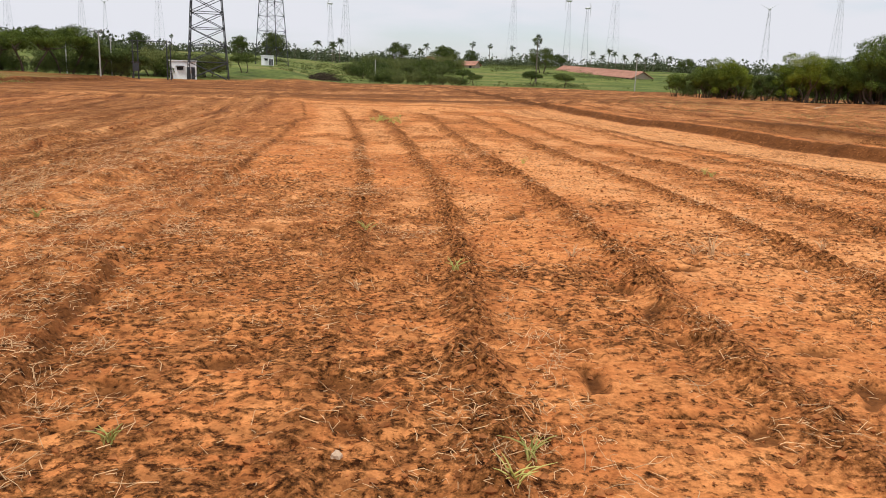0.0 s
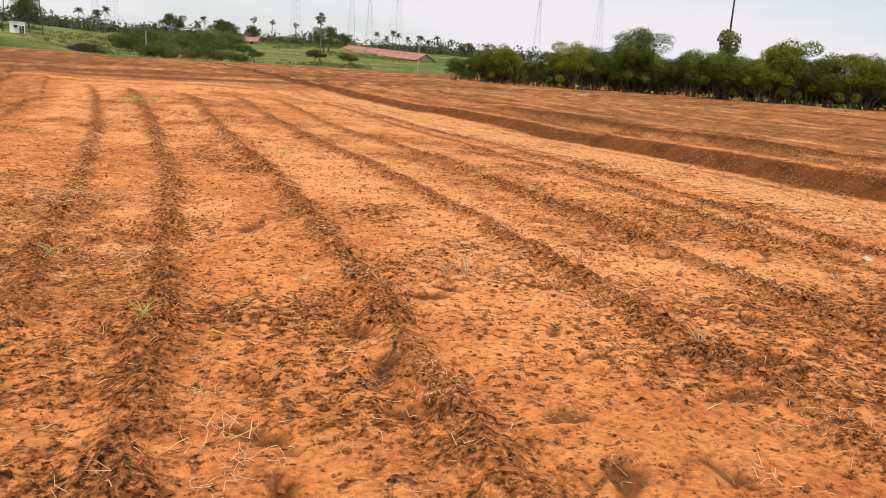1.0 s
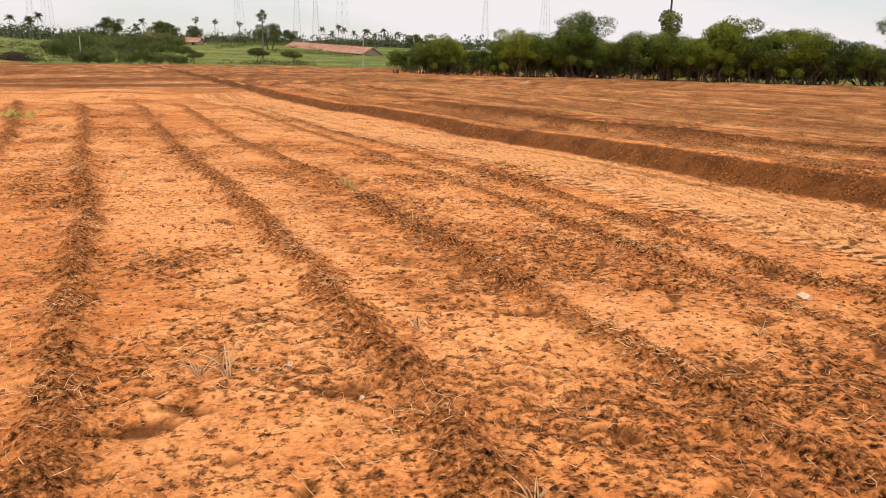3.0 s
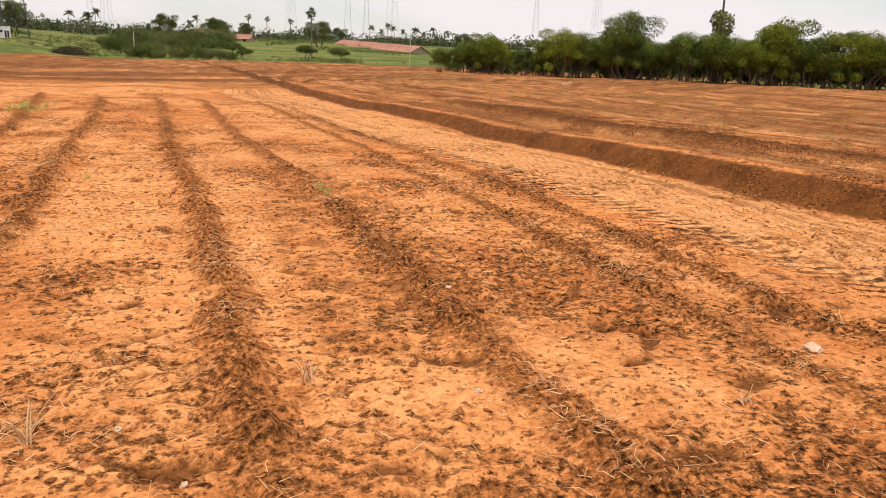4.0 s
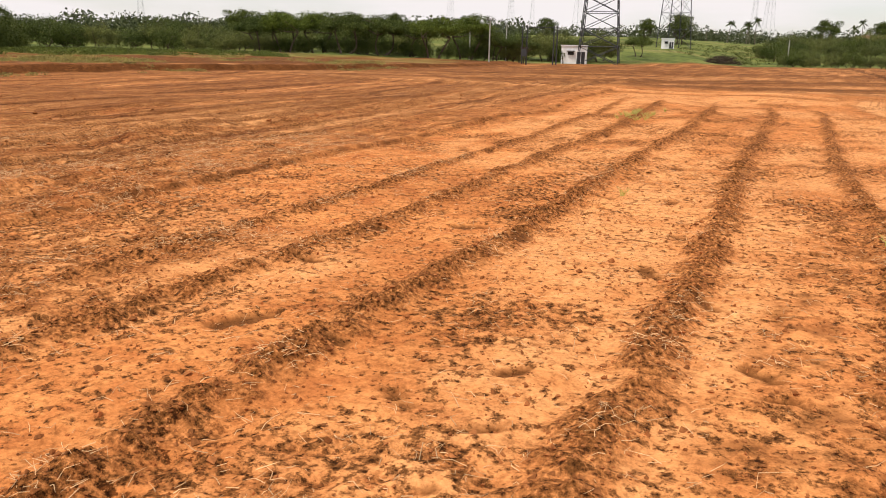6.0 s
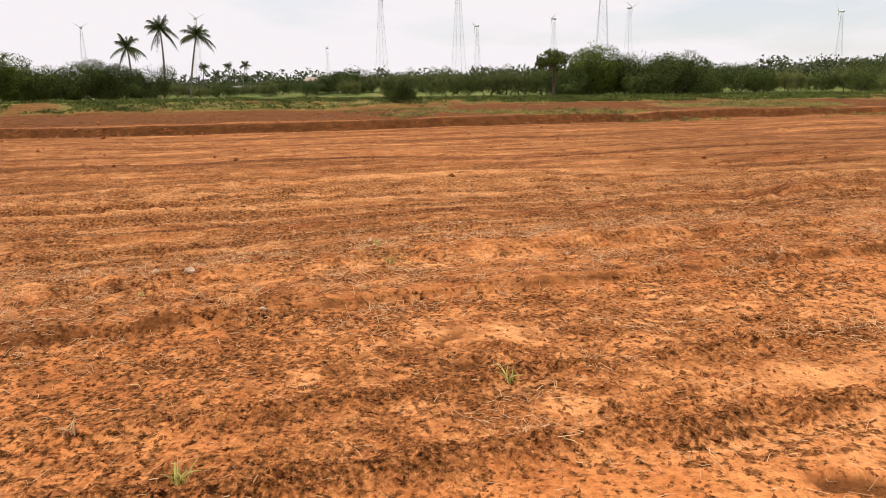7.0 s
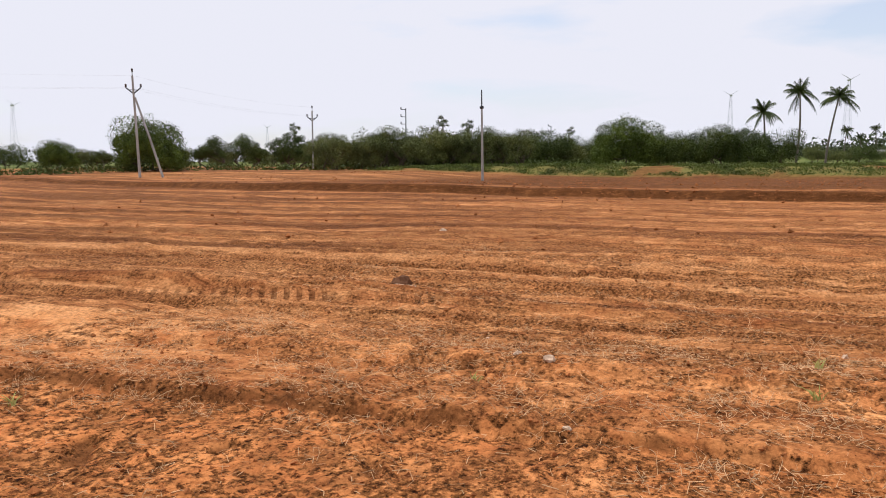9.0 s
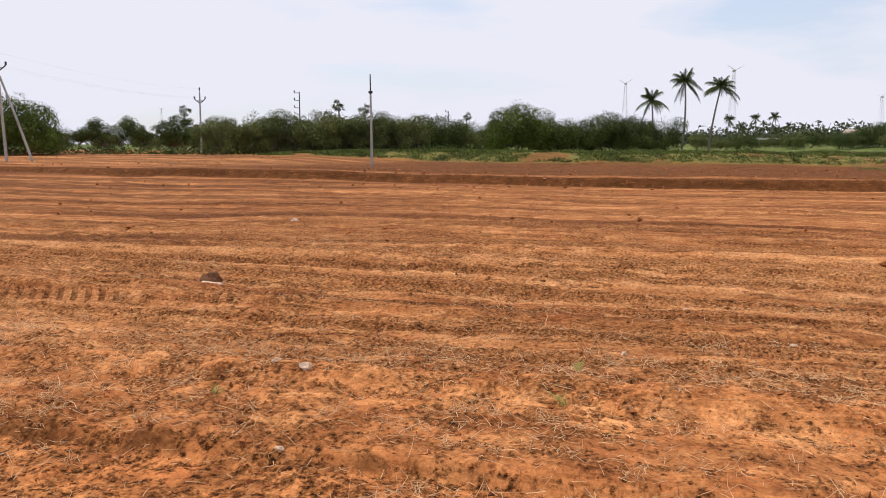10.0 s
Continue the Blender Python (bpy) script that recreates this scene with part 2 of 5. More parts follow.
M_WHITE = plain("white_wall_paint", (0.86, 0.87, 0.88), 0.7, 0.12, 2.5)
M_ROOFTILE = plain("clay_roof_tile", (0.46, 0.24, 0.17), 0.9, 0.4, 3)
M_WALLTAN = plain("old_plaster", (0.45, 0.36, 0.28), 0.9, 0.25, 2)
M_DARK = plain("dark_opening", (0.03, 0.03, 0.035), 0.5, 0.2)
M_STEEL = plain("galvanised_steel", (0.07, 0.072, 0.078), 0.65, 0.25, 3, metal=0.5)
# steel of the far towers, paled to carry the haze
M_HAZESTEEL = plain("hazed_galvanised_steel", (0.50, 0.51, 0.54), 0.5, 0.15, 3, metal=0.3)
M_BLACKSTEEL = plain("dark_steel", (0.06, 0.06, 0.065), 0.6, 0.2, 4, metal=0.4)
M_BLADE = plain("white_fibreglass", (0.7, 0.71, 0.73), 0.5, 0.08, 1)
M_CONC = plain("weathered_concrete", (0.46, 0.44, 0.40), 0.9, 0.3, 6)
M_CERAMIC = plain("brown_ceramic", (0.06, 0.035, 0.03), 0.3, 0.15)
M_ROCK = plain("brown_rock", (0.20, 0.095, 0.05), 0.95, 0.4, 18, bump=0.6)
M_WIRE = plain("wire", (0.45, 0.46, 0.48), 0.5, 0.1, metal=0.5)


# ---- mesh helpers ----
def mesh_of(name, verts, faces, mat=None, smooth=False):
    verts, faces = np.asarray(verts, np.float32), np.asarray(faces, np.int32)
    me = bpy.data.meshes.new(name)
    k = faces.shape[1]
    me.vertices.add(len(verts)), me.loops.add(faces.size), me.polygons.add(len(faces))
    me.vertices.foreach_set("co", verts.ravel())
    me.loops.foreach_set("vertex_index", faces.ravel())
    me.polygons.foreach_set("loop_start", np.arange(0, faces.size, k, dtype=np.int32))
    me.polygons.foreach_set("use_smooth", np.full(len(faces), smooth))
    me.update(calc_edges=True)
    if mat:
        me.materials.append(mat)
    return me


def joined(pieces):
    vs, fs, at = [], [], 0
    for v, f in pieces:
        vs.append(np.asarray(v, float)), fs.append(np.asarray(f, int) + at)
        at += len(v)
    return np.concatenate(vs), np.concatenate(fs)


def part(name, geo, mat, parent, label="", smooth=False):
    """One mesh object under a thing or a part; geo: (verts, quads), a list of those, or a bmesh."""
    if isinstance(geo, bmesh.types.BMesh):
        me = bpy.data.meshes.new(name)
        geo.to_mesh(me), geo.free()
        me.materials.append(mat)
    else:
        me = mesh_of(name, *(joined(geo) if isinstance(geo, list) else geo), mat, smooth)
    ob = new(name, me)
    ob.parent = parent
    return tagged(ob, label)


def thing(name, at, label, category, group="", turn=0.0, size=1.0, kind=""):
    ob = new(name)
    ob.empty_display_size = 0.3
    ob.location, ob.rotation_euler, ob.scale = at, (0, 0, radians(turn)), (size,) * 3
    return tagged(ob, label, category, group, kind)


def box(cx, cy, cz, sx, sy, sz):
    v = np.array([(x, y, z) for x in (-1, 1) for y in (-1, 1) for z in (-1, 1)]) * (sx / 2, sy / 2, sz / 2) + (cx, cy, cz)
    return v, [(0, 1, 3, 2), (4, 6, 7, 5), (0, 4, 5, 1), (2, 3, 7, 6), (0, 2, 6, 4), (1, 5, 7, 3)]


def tube(pts, radii, seg=6):
    """A tapered tube along points, closed at both ends by narrowing."""
    pts = np.asarray(pts, float)
    radii = np.broadcast_to(np.asarray(radii, float), (len(pts),))
    d = np.gradient(pts, axis=0)
    d /= np.linalg.norm(d, axis=1)[:, None] + 1e-9
    up = np.where(np.abs(d[:, 2:3]) > 0.9, [[1.0, 0, 0]], [[0, 0, 1.0]])
    a = np.cross(d, up)
    a /= np.linalg.norm(a, axis=1)[:, None]
    b = np.cross(d, a)
    t = np.linspace(0, 2 * np.pi, seg, endpoint=False)
    ring = a[:, None] * np.cos(t)[None, :, None] + b[:, None] * np.sin(t)[None, :, None]
    v = (pts[:, None] + ring * radii[:, None, None]).reshape(-1, 3)
    f = [(i * seg + j, i * seg + (j + 1) % seg, (i + 1) * seg + (j + 1) % seg, (i + 1) * seg + j)
         for i in range(len(pts) - 1) for j in range(seg)]
    n = len(v)
    v = np.concatenate([v, pts[:1], pts[-1:]])
    last = (len(pts) - 1) * seg
    for j in range(0, seg - 1, 2):
        f.append((j, n, (j + 2) % seg, (j + 1) % seg))
        f.append((last + j, last + (j + 1) % seg, last + (j + 2) % seg, n + 1))
    return v, f


def beam(p, q, r, seg=4):
    return tube([p, q], [r, r], seg)


# ---- the lie of the land ----
def hash01(ix, iy, seed):
    h = (ix.astype(np.int64) * 374761393 + iy.astype(np.int64) * 668265263 + seed * 974711) & 0xFFFFFFFF
    h = ((h ^ (h >> 13)) * 1274126177) & 0xFFFFFFFF
    h = ((h ^ (h >> 16)) * 2246822519) & 0xFFFFFFFF
    return ((h ^ (h >> 15)) & 0xFFFFFF) / 16777216.0


def vnoise(x, y, seed):
    fx, fy = np.floor(x), np.floor(y)
    u, v = x - fx, y - fy
    u, v = u * u * (3 - 2 * u), v * v * (3 - 2 * v)
    a, b = hash01(fx, fy, seed), hash01(fx + 1, fy, seed)
    c, d = hash01(fx, fy + 1, seed), hash01(fx + 1, fy + 1, seed)
    return (a * (1 - u) + b * u) * (1 - v) + (c * (1 - u) + d * u) * v - 0.5


def fbm(x, y, seed, octaves=3, gain=0.55):
    s, a = 0, 1.0
    for k in range(octaves):
        s = s + a * vnoise(x * 2.03 ** k + 17.3 * k, y * 2.03 ** k - 9.1 * k, seed + k)
        a *= gain
    return s


def step(t, a, b):
    k = np.clip((t - a) / (b - a), 0, 1)
    return k * k * (3 - 2 * k)


# ridges: plan curves x(y), height, half width
RIDGE_Y = (3, 5, 7, 9, 12, 15, 20, 30, 48)
RIDGES = [
    ((-0.36, -0.47, -0.62, -0.76, -1.02, -1.34, -1.95, -3.4, -6.6), 0.055, 0.17),
    ((0.41, 0.34, 0.25, 0.22, 0.02, -0.28, -0.80, -2.1, -5.0), 0.085, 0.21),
    ((1.92, 1.75, 1.68, 1.60, 1.40, 1.12, 0.62, -0.28, -3.0), 0.10, 0.22),
    ((3.66, 3.58, 3.47, 3.36, 3.14, 2.84, 2.28, 1.45, -1.1), 0.085, 0.23),
    ((5.12, 5.06, 4.90, 4.77, 4.60, 4.34, 3.72, 2.85, 0.2), 0.09, 0.22),
    ((6.65, 6.6, 6.5, 6.45, 6.30, 6.15, 5.9, 4.8, 2.2), 0.022, 0.15),
    ((7.5, 7.4, 7.3, 7.22, 7.12, 6.95, 6.6, 5.4, 3.0), 0.050, 0.19),
]
EDGE_Y, EDGE_X = (-20, 2.2, 3.9, 5.4, 7, 8.5, 10, 12, 15.4, 22, 28, 48), (2.6, -1.49, -1.87, -2.2, -2.52, -2.68, -2.78, -2.95, -3.3, -4.0, -4.65, -8.2)
TRACK_Y, TRACK_X = (0, 10, 15, 20, 26, 40), (10.2, 8.36, 7.78, 7.0, 5.9, 3.4)
BANK_Y, BANK_X = (-60, 10.5, 13, 17.8, 24.6, 30, 38.9, 95, 190), (18.6, 10.75, 10.1, 9.5, 8.6, 7.75, 6.7, 3.4, -4)
PITS = ((6.12, 10.22), (5.35, 9.64), (6.03, 11.26), (5.78, 12.28), (5.19, 10.61), (3.92, 9.67), (5.34, 10.2), (6.21, 9.21), (5.55, 9.08), (4.54, 8.81), (5.8, 8.08), (5.6, 7.52),
        (2.96, 7.81), (2.4, 8.45), (6.09, 7.12), (3.14, 6.83), (6.45, 8.37), (2.22, 10.78), (3.81, 10.84), (4.25, 5.97), (4.4, 5.31), (2.39, 6.75), (2.46, 6.18), (2.16, 7.04),
        (4.21, 6.71), (4.02, 9.35), (4.0, 4.98), (1.33, 6.28), (0.78, 5.82), (0.02, 5.2), (-1.33, 4.93), (-0.91, 4.22), (1.67, 4.7), (0.95, 4.41), (1.28, 3.65), (-1.43, 3.83))
WEST_Y, WEST_X = (-150, -44, -20, 0, 12, 25, 34, 44, 54, 63, 110, 150), (-60, -34.5, -31, -31.2, -32, -34, -38, -39.5, -37, -35, -42, -60)


def land(x, y):
    """Height of the ground and what covers it, at any place."""
    d0 = np.hypot(x - 2, y - 5)
    fine = np.clip(1.6 - d0 / 40, 0, 1)
    z = 0.05 * fbm(x * 0.22, y * 0.22, 3, 2) * np.clip(d0 / 6, 0.3, 3)
    loose, streaky, sandy, damp_shade = (np.zeros_like(x) for k in range(4))
    field = step(y, 47, 43) * step(y, -60, -40)
    ends = field * step(y, 38, 32)
    wob = 0.10 * fbm(x * 0.1, y * 1.1, 11, 3)
    rough = fbm(x * 3.1, y * 3.1, 21, 3)
    crumb = fbm(x * 11, y * 11, 31, 2)
    for k, (xs, h, w) in enumerate(RIDGES):
        h, w = h * 0.60, w * 0.55
        d = x - np.interp(y, RIDGE_Y, xs) + wob
        low = 1 - 0.55 * step(y, 8, 5) if k == 0 else 1.0
        amp = low * h * (1 + 0.5 * fbm(y * 0.9 + 7 * k, y * 0 + k, 41, 3)) * ends
        core = np.exp(-(d / w) ** 2)
        z += amp * core * (1 + 0.4 * rough + 0.5 * crumb) - 0.22 * h * ends * np.exp(-((np.abs(d) - 2.1 * w) / (0.7 * w)) ** 2)
        loose = np.maximum(loose, np.clip(1.0 * np.exp(-(d / (1.35 * w)) ** 2) + (0.7 * rough + 1.0 * crumb) * np.exp(-(d / (2.4 * w)) ** 2), 0, 1) * ends * low)
    # the straw-covered western edge of the ridged bed
    s = x - np.interp(y, EDGE_Y, EDGE_X) + 0.45 * wob
    edge_amp = 0.085 * (1 + 0.5 * fbm(y * 0.8, y * 0, 45, 3)) * field
    z += edge_amp * (step(s, 0.09, -0.02) * np.exp(np.minimum(s, 0) / 2.2) + 0.25 * rough * np.exp(-(s / 0.3) ** 2))
    # shadow line under the edge, put into the soil colour
    damp_shade = np.maximum(damp_shade, np.clip(0.5 + 1.5 * rough + 0.3 * step(y, 6, 3), 0.05, 0.9) * np.exp(-((s - 0.04) / 0.055) ** 4) * field)
    west = step(s, -0.6, -2.0)
    # worked ground west of it: furrows that run with the ridges
    lines = fbm(s * 1.25, y * 0.055, 51, 3)
    z += west * (0.19 * lines * (0.35 + 0.65 * step(x, -16, -10)) * step(x, -30, -26) + 0.05 * fbm(s * 3.6, y * 0.10, 55, 2) * np.clip(1.3 - d0 / 40, 0.2, 1))
    streaky = np.maximum(streaky, np.maximum(west, 0.55 * step(s, 0.45, -0.4) * field))
    crest = fbm(s * 1.3, y * 0.03, 59, 3)
    crest_w = step(s, -1.8, -2.6) * step(x, -15, -10)
    # pale crest lines: sand tone that also carries light on narrow ridges
    sandy = np.maximum(sandy, crest_w * np.clip(0.95 - 11 * np.abs(crest), 0, 0.8))
    comb = fbm(s * 3.4, y * 0.03, 60, 2)
    sandy = np.maximum(sandy, crest_w * np.clip(0.85 - 9 * np.abs(comb + 0.05), 0, 0.7))
    z += crest_w * 0.035 * np.clip(1 - 7 * np.abs(crest), 0, 1)
    thin = fbm(s * 3.0, y * 0.05, 57, 2)
    # dark lines paint the shade of the furrow bottoms into this mask
    loose = np.maximum(loose, west * np.clip(np.maximum(0.95 - 6.5 * np.abs(lines + 0.14), (0.8 - 7 * np.abs(thin - 0.12)) * step(x, -15, -10)), 0, 0.85))
    # tractor lug prints
    q = x - (-5.45 - 0.31 * (y - 3))
    lug = step(y, -0.6, 0.6) * step(y, 5.2, 4.2) * step(np.abs(q), 0.13, 0.06) * np.clip(0.55 + 2.4 * rough, 0, 1)
    west_lug, west_phase = lug, 2 * np.pi * (y - q * 0.6) / 0.15
    z += lug * (0.012 * np.sin(west_phase) - 0.02) + 0.06 * np.exp(-((q + 0.42) / 0.14) ** 2) * step(y, -6, -2) * step(y, 9, 5)
    # the eastern cart way with its tyre prints
    q = x - np.interp(y, TRACK_Y, TRACK_X)
    t = x - np.interp(y, BANK_Y, BANK_X)
    way = step(q, -0.5, 0.1) * step(t, 0.0, -0.3) * field
    z += way * (0.03 * fbm(q * 2.6, y * 0.05, 61, 2) - 0.02)
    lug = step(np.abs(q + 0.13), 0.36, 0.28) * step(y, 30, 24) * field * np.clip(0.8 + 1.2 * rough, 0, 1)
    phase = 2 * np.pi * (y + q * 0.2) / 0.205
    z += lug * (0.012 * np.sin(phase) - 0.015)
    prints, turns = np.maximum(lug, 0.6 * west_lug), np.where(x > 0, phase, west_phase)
    thread = fbm(q * 6.5, y * 0.03, 66, 2)
    sandy = np.maximum(sandy, way * (0.92 - 0.45 * step(np.abs(thread), 0.10, 0.03)))
    damp_shade = np.maximum(damp_shade, 0.42 * way * step(np.abs(thread), 0.07, 0.02))
    streaky = np.maximum(streaky, 0.7 * way)
    ruts = fbm(q * 3.6, y * 0.035, 63, 2)
    loose = np.maximum(loose, way * np.clip(0.7 - 9 * np.abs(ruts - 0.14), 0, 0.6))
    sandy = np.maximum(sandy, way * 0.7 * step(ruts, 0.05, -0.15))
    # the eastern terrace
    lip = np.interp(y, (0, 12, 20, 40, 120), (0.37, 0.32, 0.24, 0.21, 0.16))
    tw = t + 0.22 * fbm(x * 0.15, y * 0.7, 71, 3)
    z += lip * step(tw, 0, 0.42) + 0.06 * np.exp(-((tw - 0.75) / 0.3) ** 2) * lip / 0.36
    east = step(tw, 0.6, 1.2)
    rows = fbm(t * 0.8, y * 0.05, 75, 3)
    z += east * (0.22 * rows + 0.10 * step(t, 3.6, 4.2)) * np.clip(1.4 - d0 / 120, 0.2, 1)
    streaky = np.maximum(streaky, east)
    # bank face: damp cut earth, darkened further for the shade on it
    damp_shade = np.maximum(damp_shade, 0.95 * step(tw, -0.05, 0.02) * step(tw, 0.52, 0.42) + 0.3 * east * step(rows, 0.0, -0.2))
    loose = np.maximum(loose, (east * np.clip(0.85 - 5.0 * np.abs(rows + 0.12), 0, 0.8)))
    trail = fbm(t * 1.5, y * 0.035, 77, 3)
    sandy = np.maximum(sandy, east * np.clip(0.85 - 8 * np.abs(trail), 0, 0.7))
    bund = step(np.abs(t - 2.8 - 0.5 * fbm(y * 0.12, y * 0, 78, 2)), 0.55, 0.25) * step(y, 5, 8) * step(y, 34, 26)
    z += 0.20 * bund
    # dark near face of the bund, same mask as the bank
    damp_shade = np.maximum(damp_shade, 0.85 * bund * step(t, 3.5, 3.1))
    # the western terrace, its slack behind, and the grassy berm
    w0 = np.interp(y, WEST_Y, WEST_X) - x + 0.5 * fbm(x * 0.1, y * 0.25, 81, 3)
    high = np.interp(y, (-44, -20, 0, 25, 60, 120), (0.25, 0.42, 0.34, 0.46, 0.44, 0.3))
    back = np.interp(y, (-60, -30, -20, 15, 30, 80), (0.62, 0.55, 0.10, 0.15, 0.62, 0.55))
    z += step(w0, 0, 0.55) * (high * step(w0, 22, 3) + back * step(w0, 3, 22))
    # western bank face: damp earth with its shade painted in
    damp_shade = np.maximum(damp_shade, 0.95 * step(w0, -0.3, 0.0) * step(w0, 1.0, 0.6))
    berm = step(-x, 63 + 4 * fbm(x * 0, y * 0.08, 85, 2), 71) * step(y, -48, -34) * step(y, 150, 110)
    z += berm * (0.95 - back) * (1 + 0.25 * fbm(x * 0.3, y * 0.3, 86, 3))
    bare = 0.2 + 0.6 * step(fbm(x * 0.25, y * 0.2, 87, 3), 0.27, 0.38)
    green = step(-x, 64 + 4 * fbm(x * 0, y * 0.08, 85, 2), 66 + 4 * fbm(x * 0, y * 0.08, 85, 2)) * step(y, -44, -34) * step(y, 150, 110) * (1 - bare)
    slack = step(w0, 1.5, 3)
    streaky = np.maximum(streaky, slack)
    damp_shade = np.maximum(damp_shade, 0.88 * slack * step(y, -26, -20))
    damp_shade = np.maximum(damp_shade, 0.6 * slack * step(y, -14, -26) * step(fbm(x * 0.5 + y * 0.25, y * 0.08, 97, 3), -0.05, 0.2))
    weeds = slack * step(y, 15, 25) * step(fbm(x * 0.12, y * 0.2, 89, 3), 0.0, 0.2)
    green = np.maximum(green, 0.5 * weeds)
    sandy = np.maximum(sandy, 0.45 * step(y, -14, -26) * step(w0, 2, 8))
    # the headland across the ridges' ends, and the curved plough marks past it
    cross = y - (43.2 - 0.085 * x) + 0.4 * fbm(x * 0.2, y * 0.2, 91, 2)
    inx = step(x, 3.2, 1.8) * step(x, -45, -30)
    z += inx * (0.10 * np.exp(-(cross / 0.5) ** 2) - 0.05 * np.exp(-((cross - 1.5) / 0.6) ** 2))
    sandy = np.maximum(sandy, 0.95 * inx * np.exp(-((cross - 0.2) / 0.55) ** 2))
    damp_shade = np.maximum(damp_shade, 0.8 * inx * np.exp(-((cross - 1.7) / 0.55) ** 2))
    damp_shade *= 1 - inx * np.exp(-((cross - 0.2) / 0.7) ** 2)
    loose = np.maximum(loose, 0.9 * inx * np.exp(-((cross + 1.3) / 0.5) ** 2))
    far = step(y, 46, 50)
    streaky = np.maximum(streaky, far)
    damp_shade = np.maximum(damp_shade, np.maximum(0.35 * far, 0.5 * step(s, -3, -8) * step(y, 10, 22)) * step(0.5 * fbm(x * 0.06, y * 0.05, 93, 3) + 1.3 * lines + 0.9 * thin, -0.12, 0.16))
    damp_shade = np.maximum(damp_shade, (0.5 + 0.25 * step(y, -4, -12)) * step(s, -5, -11) * step(y, 6, -4) * step(1.3 * lines + 0.9 * thin, -0.15, 0.14))
    arc = fbm(np.hypot(x + 75, y - 175) * 0.8, np.arctan2(y - 175, x + 75) * 3, 95, 3)
    damp_shade = np.maximum(damp_shade, far * np.clip(0.16 + 2.6 * arc, 0.0, 0.8))
    sandy = np.maximum(sandy, far * 0.6 * step(arc, -0.08, -0.22))
    z += far * 0.12 * arc * step(d0, 170, 120)
    loose = np.maximum(loose, far * np.clip(0.8 - 4.0 * np.abs(arc + 0.1), 0, 0.8))
    # footprints and hoof pits
    cx, cy = np.floor(x / 0.62), np.floor(y / 0.62)
    px, py = (cx + 0.3 + 0.4 * hash01(cx, cy, 5)) * 0.62, (cy + 0.3 + 0.4 * hash01(cx, cy, 6)) * 0.62
    an = hash01(cx, cy, 7) * 3.14
    ux, uy = (x - px) * np.cos(an) + (y - py) * np.sin(an), -(x - px) * np.sin(an) + (y - py) * np.cos(an)
    dense = 0.14 + 0.32 * step(x, 3.6, 4.6) * step(x, 9, 8) * step(y, 20, 14) + 0.25 * step(y, 6.5, 5)
    has = (hash01(cx, cy, 8) < dense * step(s, -1.5, 0.3)) * fine * (t < -0.3)
    rr = ((ux / 0.15) ** 2 + (uy / 0.06) ** 2) * np.clip(1 + 2.6 * rough + 1.2 * crumb, 0.3, 3)
    size = 0.5 + 0.75 * hash01(cx, cy, 9)
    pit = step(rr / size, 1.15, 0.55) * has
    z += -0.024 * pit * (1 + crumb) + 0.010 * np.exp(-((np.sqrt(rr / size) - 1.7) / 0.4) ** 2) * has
    # the shade inside the pits is painted dark here
    damp_shade = np.maximum(damp_shade, 0.9 * pit)
    walked = np.nonzero((x > -2.5) & (x < 7.5) & (y > 3) & (y < 13.5))[0]
    for k, (px, py) in enumerate(PITS):                    # deep single prints
        an, big = 0.7 * math.sin(k * 2.3), 0.62 + 0.30 * math.sin(k * 5.1)
        wx, wy = x[walked] - px, y[walked] - py
        ux, uy = wx * math.cos(an) + wy * math.sin(an), wy * math.cos(an) - wx * math.sin(an)
        waist = 1 - 0.45 * np.exp(-((ux + 0.02) / 0.035) ** 2)
        rr = ((ux / (0.14 * big)) ** 2 + (uy / (0.068 * big * waist)) ** 2) * np.clip(1 + 2.4 * rough[walked] + 2.0 * crumb[walked], 0.35, 3)
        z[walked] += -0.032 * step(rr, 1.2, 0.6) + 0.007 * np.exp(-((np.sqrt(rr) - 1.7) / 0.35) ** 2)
        # dark hollow reaches up the print's wall as painted shade
        damp_shade[walked] = np.maximum(damp_shade[walked], 0.9 * step(rr, 1.45, 0.75))
    # crumbled surface
    tex = 0.15 + 0.85 * step(fbm(x * 0.8, y * 0.8, 101, 3), -0.1, 0.2)
    z += fine * (0.030 * rough * (0.4 + tex) + 0.028 * crumb * (0.25 + tex + loose) + 0.016 * fbm(x * 22, y * 22, 33, 1) * (0.2 + loose + 0.6 * tex))
    # hollows between crumbs take the dark tone, as shade painted in
    loose = np.maximum(loose, fine * np.clip((-crumb - 0.10) * 3.5, 0, 0.55) * tex)
    tilled = np.clip(0.10 + 0.3 * step(s, 0.3, -0.3) * step(-s, 3.0, 1.2) + 0.15 * step(y, 7.0, 4.0) * step(t, -1, -3) + 0.12 * step(y, 7, 3) * step(s, 2.2, 0.2) * step(s, -0.2, 0.2), 0, 1)
    mott = fbm(x * 5.5, y * 5.5, 121, 3)
    loose = np.maximum(loose, fine * np.clip(tilled * (0.25 + 3.2 * mott), 0, 0.8) * (1 - 0.7 * sandy))
    bed = np.maximum(step(y, 12.0, 8.5) * step(s, 3.4, 1.4) * step(s, -0.2, 0.2), (0.4 + 0.4 * step(y, 7, 11)) * step(s, 0.2, -0.3) * step(-s, 8, 5) * step(y, 30, 18))
    speck = fbm(x * 6.5, y * 6.5, 151, 3)
    damp_shade = np.maximum(damp_shade, fine * bed * np.clip(0.05 + 0.15 * mott + 1.2 * speck, 0, 0.5))
